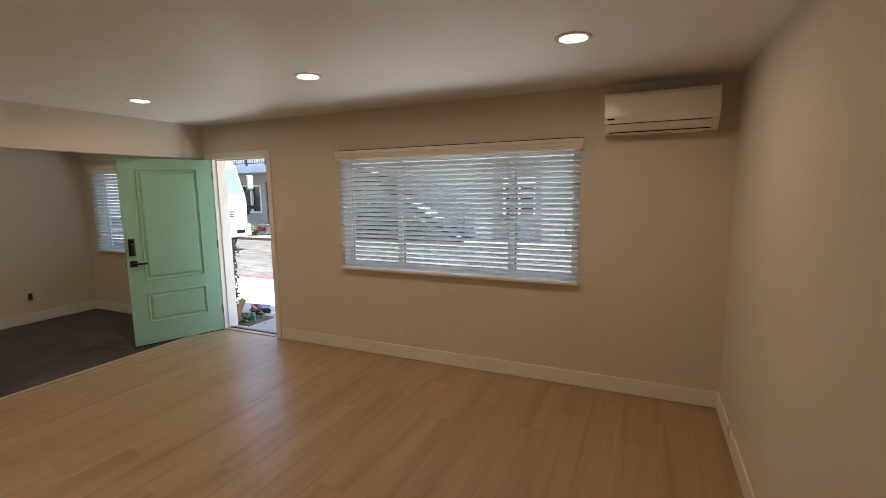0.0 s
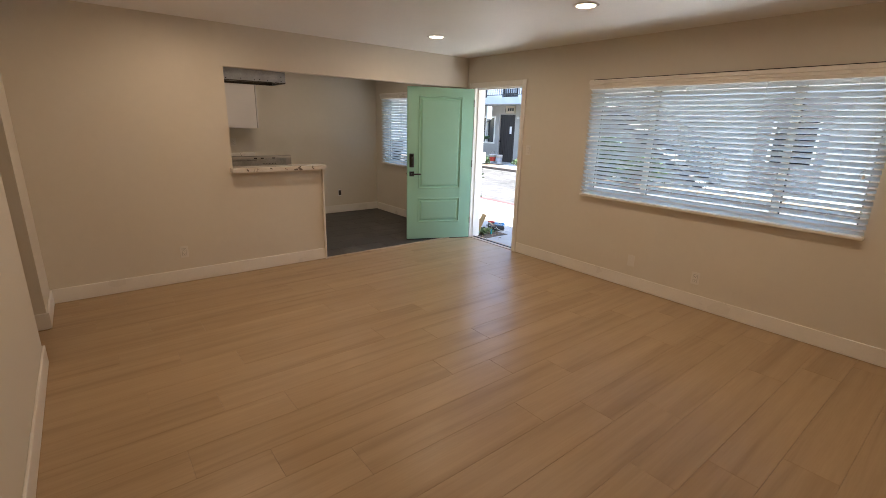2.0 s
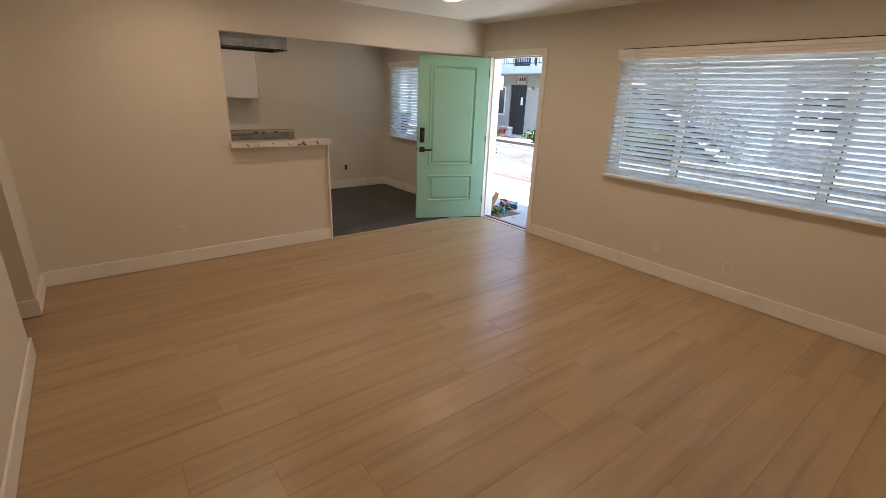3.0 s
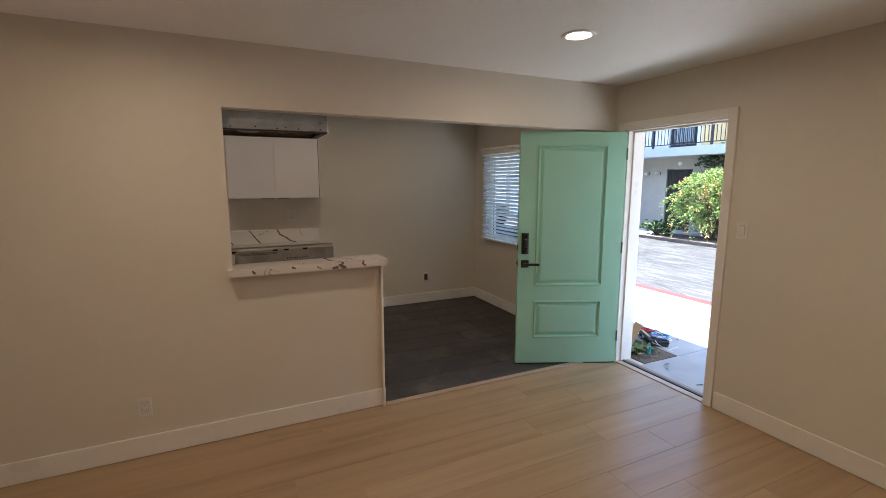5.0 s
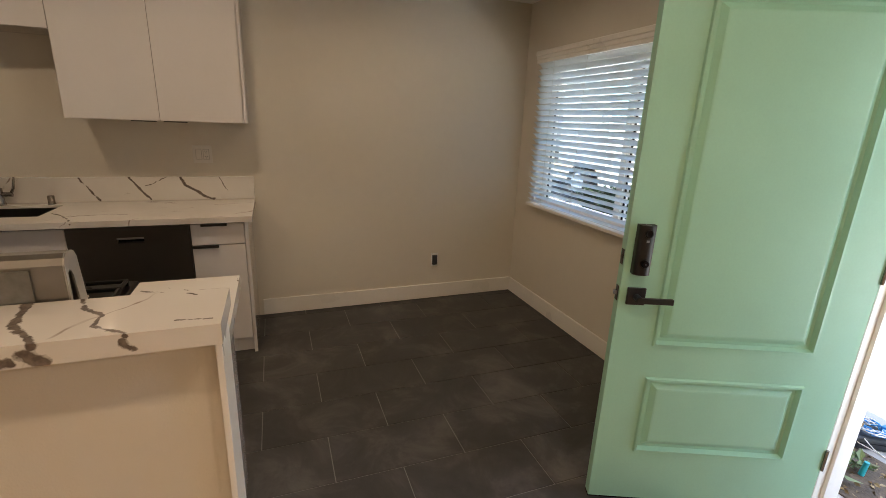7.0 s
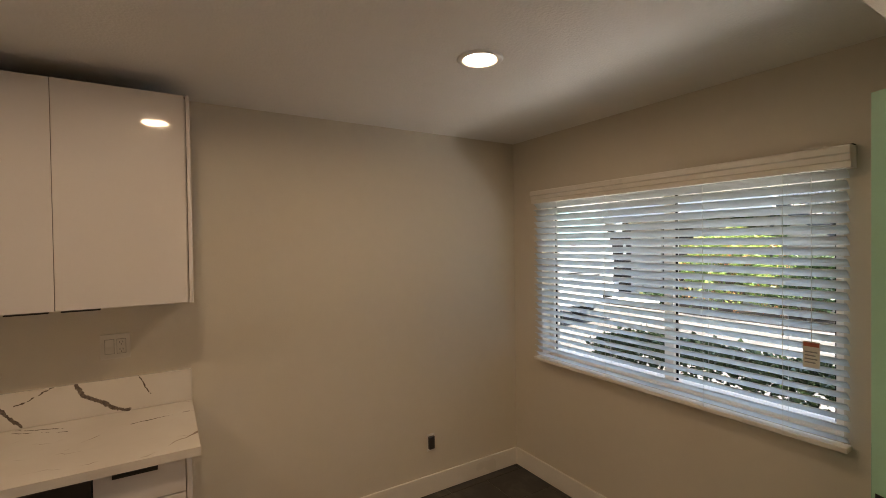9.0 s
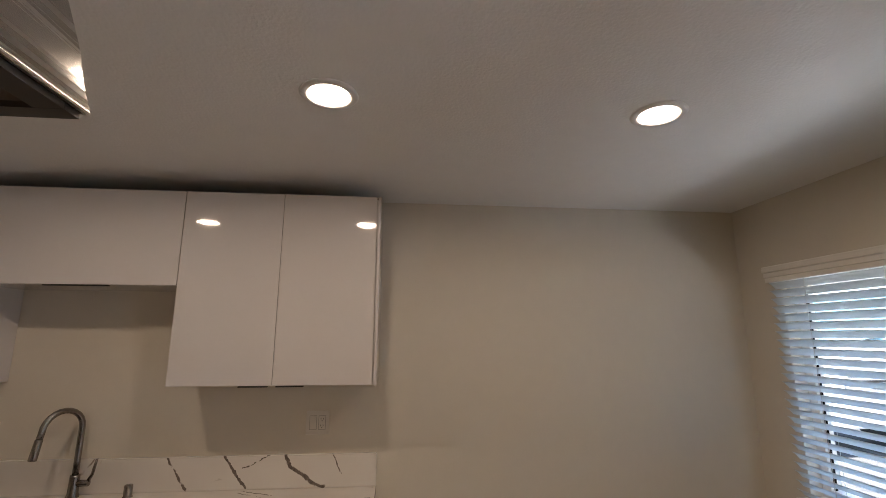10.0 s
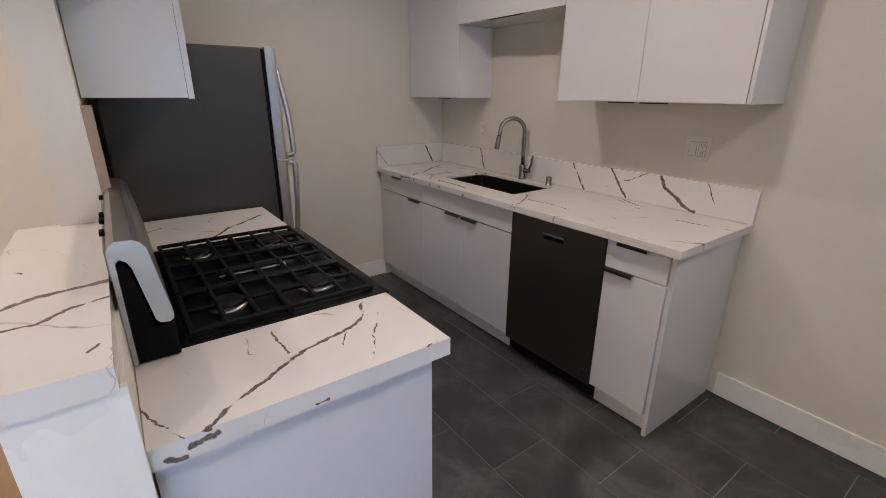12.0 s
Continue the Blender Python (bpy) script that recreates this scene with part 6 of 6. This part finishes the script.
def tools():
    t = thing("tool_case", (-0.16, 0.86, -0.040), "black plastic tool case lying by the planting bed", "tool case", rz=-32)
    part("shell", box(-0.17, 0.17, -0.10, 0.10, 0.0, 0.075, 0.018, 3), plain("black_tool_plastic", (0.02, 0.02, 0.022), 0.45), t, world=False)
    part("lid_seam", box(-0.171, 0.171, -0.101, 0.101, 0.040, 0.044), SLOT, t, world=False)
    part("latch", box(-0.03, 0.03, -0.108, -0.1015, 0.025, 0.058, 0.003), ZINC, t, world=False)
    part("carry_handle", tube([(-0.06, -0.10, 0.045), (-0.06, -0.14, 0.045), (0.06, -0.14, 0.045), (0.06, -0.10, 0.045)], 0.010, 8), DKMETAL, t, world=False)
    p = thing("pliers", (-0.23, 0.90, 0.036), "red-handled pliers on the tool case", "pliers", rz=12)
    RED = plain("red_grip", (0.50, 0.03, 0.03), 0.4)
    for s in (-1, 1):
        part("grip", tube([(0.03, 0.006 * s, 0.012), (-0.04, 0.030 * s, 0.012), (-0.12, 0.020 * s, 0.012)], [0.008, 0.010, 0.009], 8), RED, p, "red rubber grip", world=False)
    part("jaw", extrude([(0.03, -0.014), (0.085, -0.006), (0.085, 0.006), (0.03, 0.014)], "z", 0.004, 0.018), NICKEL, p, world=False)
    b = thing("wood_strip", (-0.22, 0.80, 0.036), "thin raw timber strip on the tool case", "wood strip", rz=-30)
    part("strip", box(-0.15, 0.13, -0.012, 0.012, 0.0, 0.012, 0.001, 1), plain("raw_pine", (0.50, 0.36, 0.20), 0.7, stretch=(0.5, 8, 8)), b, world=False)
    c = thing("coiled_cord", (-0.06, 0.83, 0.036), "tangled blue and white cord on the tool case", "cord")
    rnd = random.Random(9)
    for k, mt in ((0, plain("blue_cord", (0.03, 0.25, 0.62), 0.5)), (1, CORD), (2, CORD)):
        pts, a = [], rnd.uniform(0, 6)
        for i in range(70):
            a += 0.34
            r = 0.055 + 0.02 * math.sin(i * 0.9 + k) + (0.0 if k == 0 else 0.0016 * max(0, i - 40))
            pts.append((r * math.cos(a) * 1.2 + (0.0 if k == 0 else 0.006 * max(0, i - 50)), r * math.sin(a) - (0.0 if k == 0 else 0.003 * max(0, i - 50)), 0.012 + 0.02 * abs(math.sin(i * 0.37 + k)) - (0.0 if k == 0 else 0.0034 * max(0, i - 48))))
        part("cord", tube(pts, 0.0045 if k == 0 else 0.0028, 6), mt, c, "blue cord" if k == 0 else "white cord", world=False)
    part("blue_plug", box(0.02, 0.07, 0.02, 0.055, 0.008, 0.045, 0.008), plain("blue_plug", (0.02, 0.2, 0.55), 0.4), c, world=False)
    d = thing("timber_offcut", (-0.04, 0.30, -0.035), "tan timber offcut leaning by the door frame", "offcut")
    part("board", turned(box(-0.035, 0.035, -0.010, 0.010, 0.0, 0.34, 0.001, 1), pose(0, 0, 0, -10, 20, 25)), plain("tan_timber", (0.42, 0.29, 0.15), 0.7), d, world=False)
    f = thing("blue_dropper", (0.075, 0.52, -0.037), "small turquoise plastic marker in the bed", "marker")
    part("stake", cyl((0, 0, 0), (0.006, 0.004, 0.075), 0.013, 0.011, 10, bevel=0.002), plain("turquoise_plastic", (0.02, 0.35, 0.42), 0.4), f, world=False)


tools()


def bed_plants():
    rnd = random.Random(41)
    mt = leaf_mat("bed_leaf", (0.06, 0.11, 0.03), (0.22, 0.28, 0.12))
    for i in range(15):
        x, y = rnd.uniform(-0.85, 0.12), rnd.uniform(0.34, 0.66)
        s = thing("bedding_plant", (x, y, -0.038), "small leafy green plant in the planting bed", "plant", group="plants in the bed")
        spots = [(Vector((rnd.gauss(0, 0.02), rnd.gauss(0, 0.02), rnd.uniform(0.0, 0.05))), Vector((rnd.gauss(0, 1), rnd.gauss(0, 1), 0.6))) for _ in range(26)]
        ob = new("leaves", leaf_mesh("leaves", *leaves_bm(spots, rnd.uniform(0.05, 0.09), rnd, 0.3), mt))
        ob.parent = s
    dry = leaf_mat("dry_leaf", (0.16, 0.10, 0.04), (0.34, 0.25, 0.12))
    for x, y in ((0.33, 0.42), (0.42, 0.36), (0.62, 0.60), (0.55, 1.02), (0.30, 1.12), (-0.1, 1.15), (0.72, 0.30)):
        d = thing("fallen_leaf", (x, y, -0.0385), "dry curled leaf on the concrete pad", "leaf", group="fallen leaves")
        ob = new("blade", leaf_mesh("blade", *leaves_bm([(Vector((0, 0, 0.002)), Vector((rnd.gauss(0, 3), rnd.gauss(0, 3), 0.05)))], 0.07, rnd, 0.22), dry))
        ob.parent = d
    verts, faces = leaves_bm([(Vector((rnd.uniform(-0.95, 0.2), rnd.uniform(0.31, 0.71), -0.034)), Vector((rnd.gauss(0, 1), rnd.gauss(0, 1), 0.02))) for _ in range(260)], 0.03, rnd, 0.3)
    tagged(new("leaf_litter", leaf_mesh("leaf_litter", verts, faces, dry)), "dry leaf litter on the bed soil", "leaf litter", kind="stuff")


bed_plants()


# ---- floors, piece by piece ----
def slab_piece(w, l, h, bev):
    bm = box(-w / 2, w / 2, -l / 2, l / 2, -h, 0.0)
    top = [e for e in bm.edges if all(v.co.z > -1e-6 for v in e.verts)]
    bmesh.ops.bevel(bm, geom=top, offset=bev, segments=1, affect="EDGES", profile=0.5)
    return bm


def floor_living():
    bm = box(-0.012, RX + 0.02, SY - 0.02, WT, -0.06, -0.004)
    box(0.58, 1.235, -7.0, SY - 0.02, -0.06, -0.004, into=bm)
    f = solid("floor", bm, GROOVE, "pale oak plank floor of living room", "floor")
    PW, PL, G = 0.228, 1.52, 0.0008
    rnd, cache = random.Random(5), {}

    def lay(x0, x1, ya, yb):
        w, l = round(x1 - x0 - G, 3), round(yb - ya - G, 3)
        if l < 0.02 or w < 0.02:
            return
        if (w, l) not in cache:
            cache[w, l] = mesh_from("plank", slab_piece(w, l, 0.008, 0.0006), OAK)
        p = new("plank", cache[w, l])
        p.parent = f
        p.location = ((x0 + x1) / 2, (ya + yb) / 2, 0.0)
    x, i = -0.012, 0
    while x < RX - 0.001:
        x1, y = min(x + PW if i else 0.153, RX), SY - (1.34 + 0.98 * i + 0.21 * (i % 3)) % PL
        lo = -7.0 if x > 0.45 and x1 < 1.3 else SY
        y -= PL * (2 if lo < SY - 1 else 0)
        while y < 0.0:
            lay(x, x1, max(y, lo), min(y + PL, 0.0))
            y += PL
        x, i = x1, i + 1
    return f


floor_living()


def floor_kitchen():
    f = solid("floor_kitchen", box(KX, -0.0125, KS, 0.0, -0.06, -0.0035), GROUT, "dark grey slate-look tile floor of kitchen", "floor")
    TW, TL, G = 0.302, 0.604, 0.004
    cache = {}
    x, i = 0.0, 0
    while x > KX + 0.01:
        xr = min(x, -0.014)
        x0, y = max(x - TW, KX), 0.260 if i % 2 else 0.563
        while y > KS:
            a, b = max(y - TL, KS), min(y, 0.0)
            if b - a > 0.02:
                w, l = round(xr - x0 - G, 3), round(b - a - G, 3)
                if (w, l) not in cache:
                    cache[w, l] = mesh_from("tile", slab_piece(w, l, 0.01, 0.0015), TILE)
                p = new("tile", cache[w, l])
                p.parent = f
                p.location = ((xr + x0) / 2, (a + b) / 2, 0.0)
            y -= TL
        x, i = x0, i + 1


floor_kitchen()
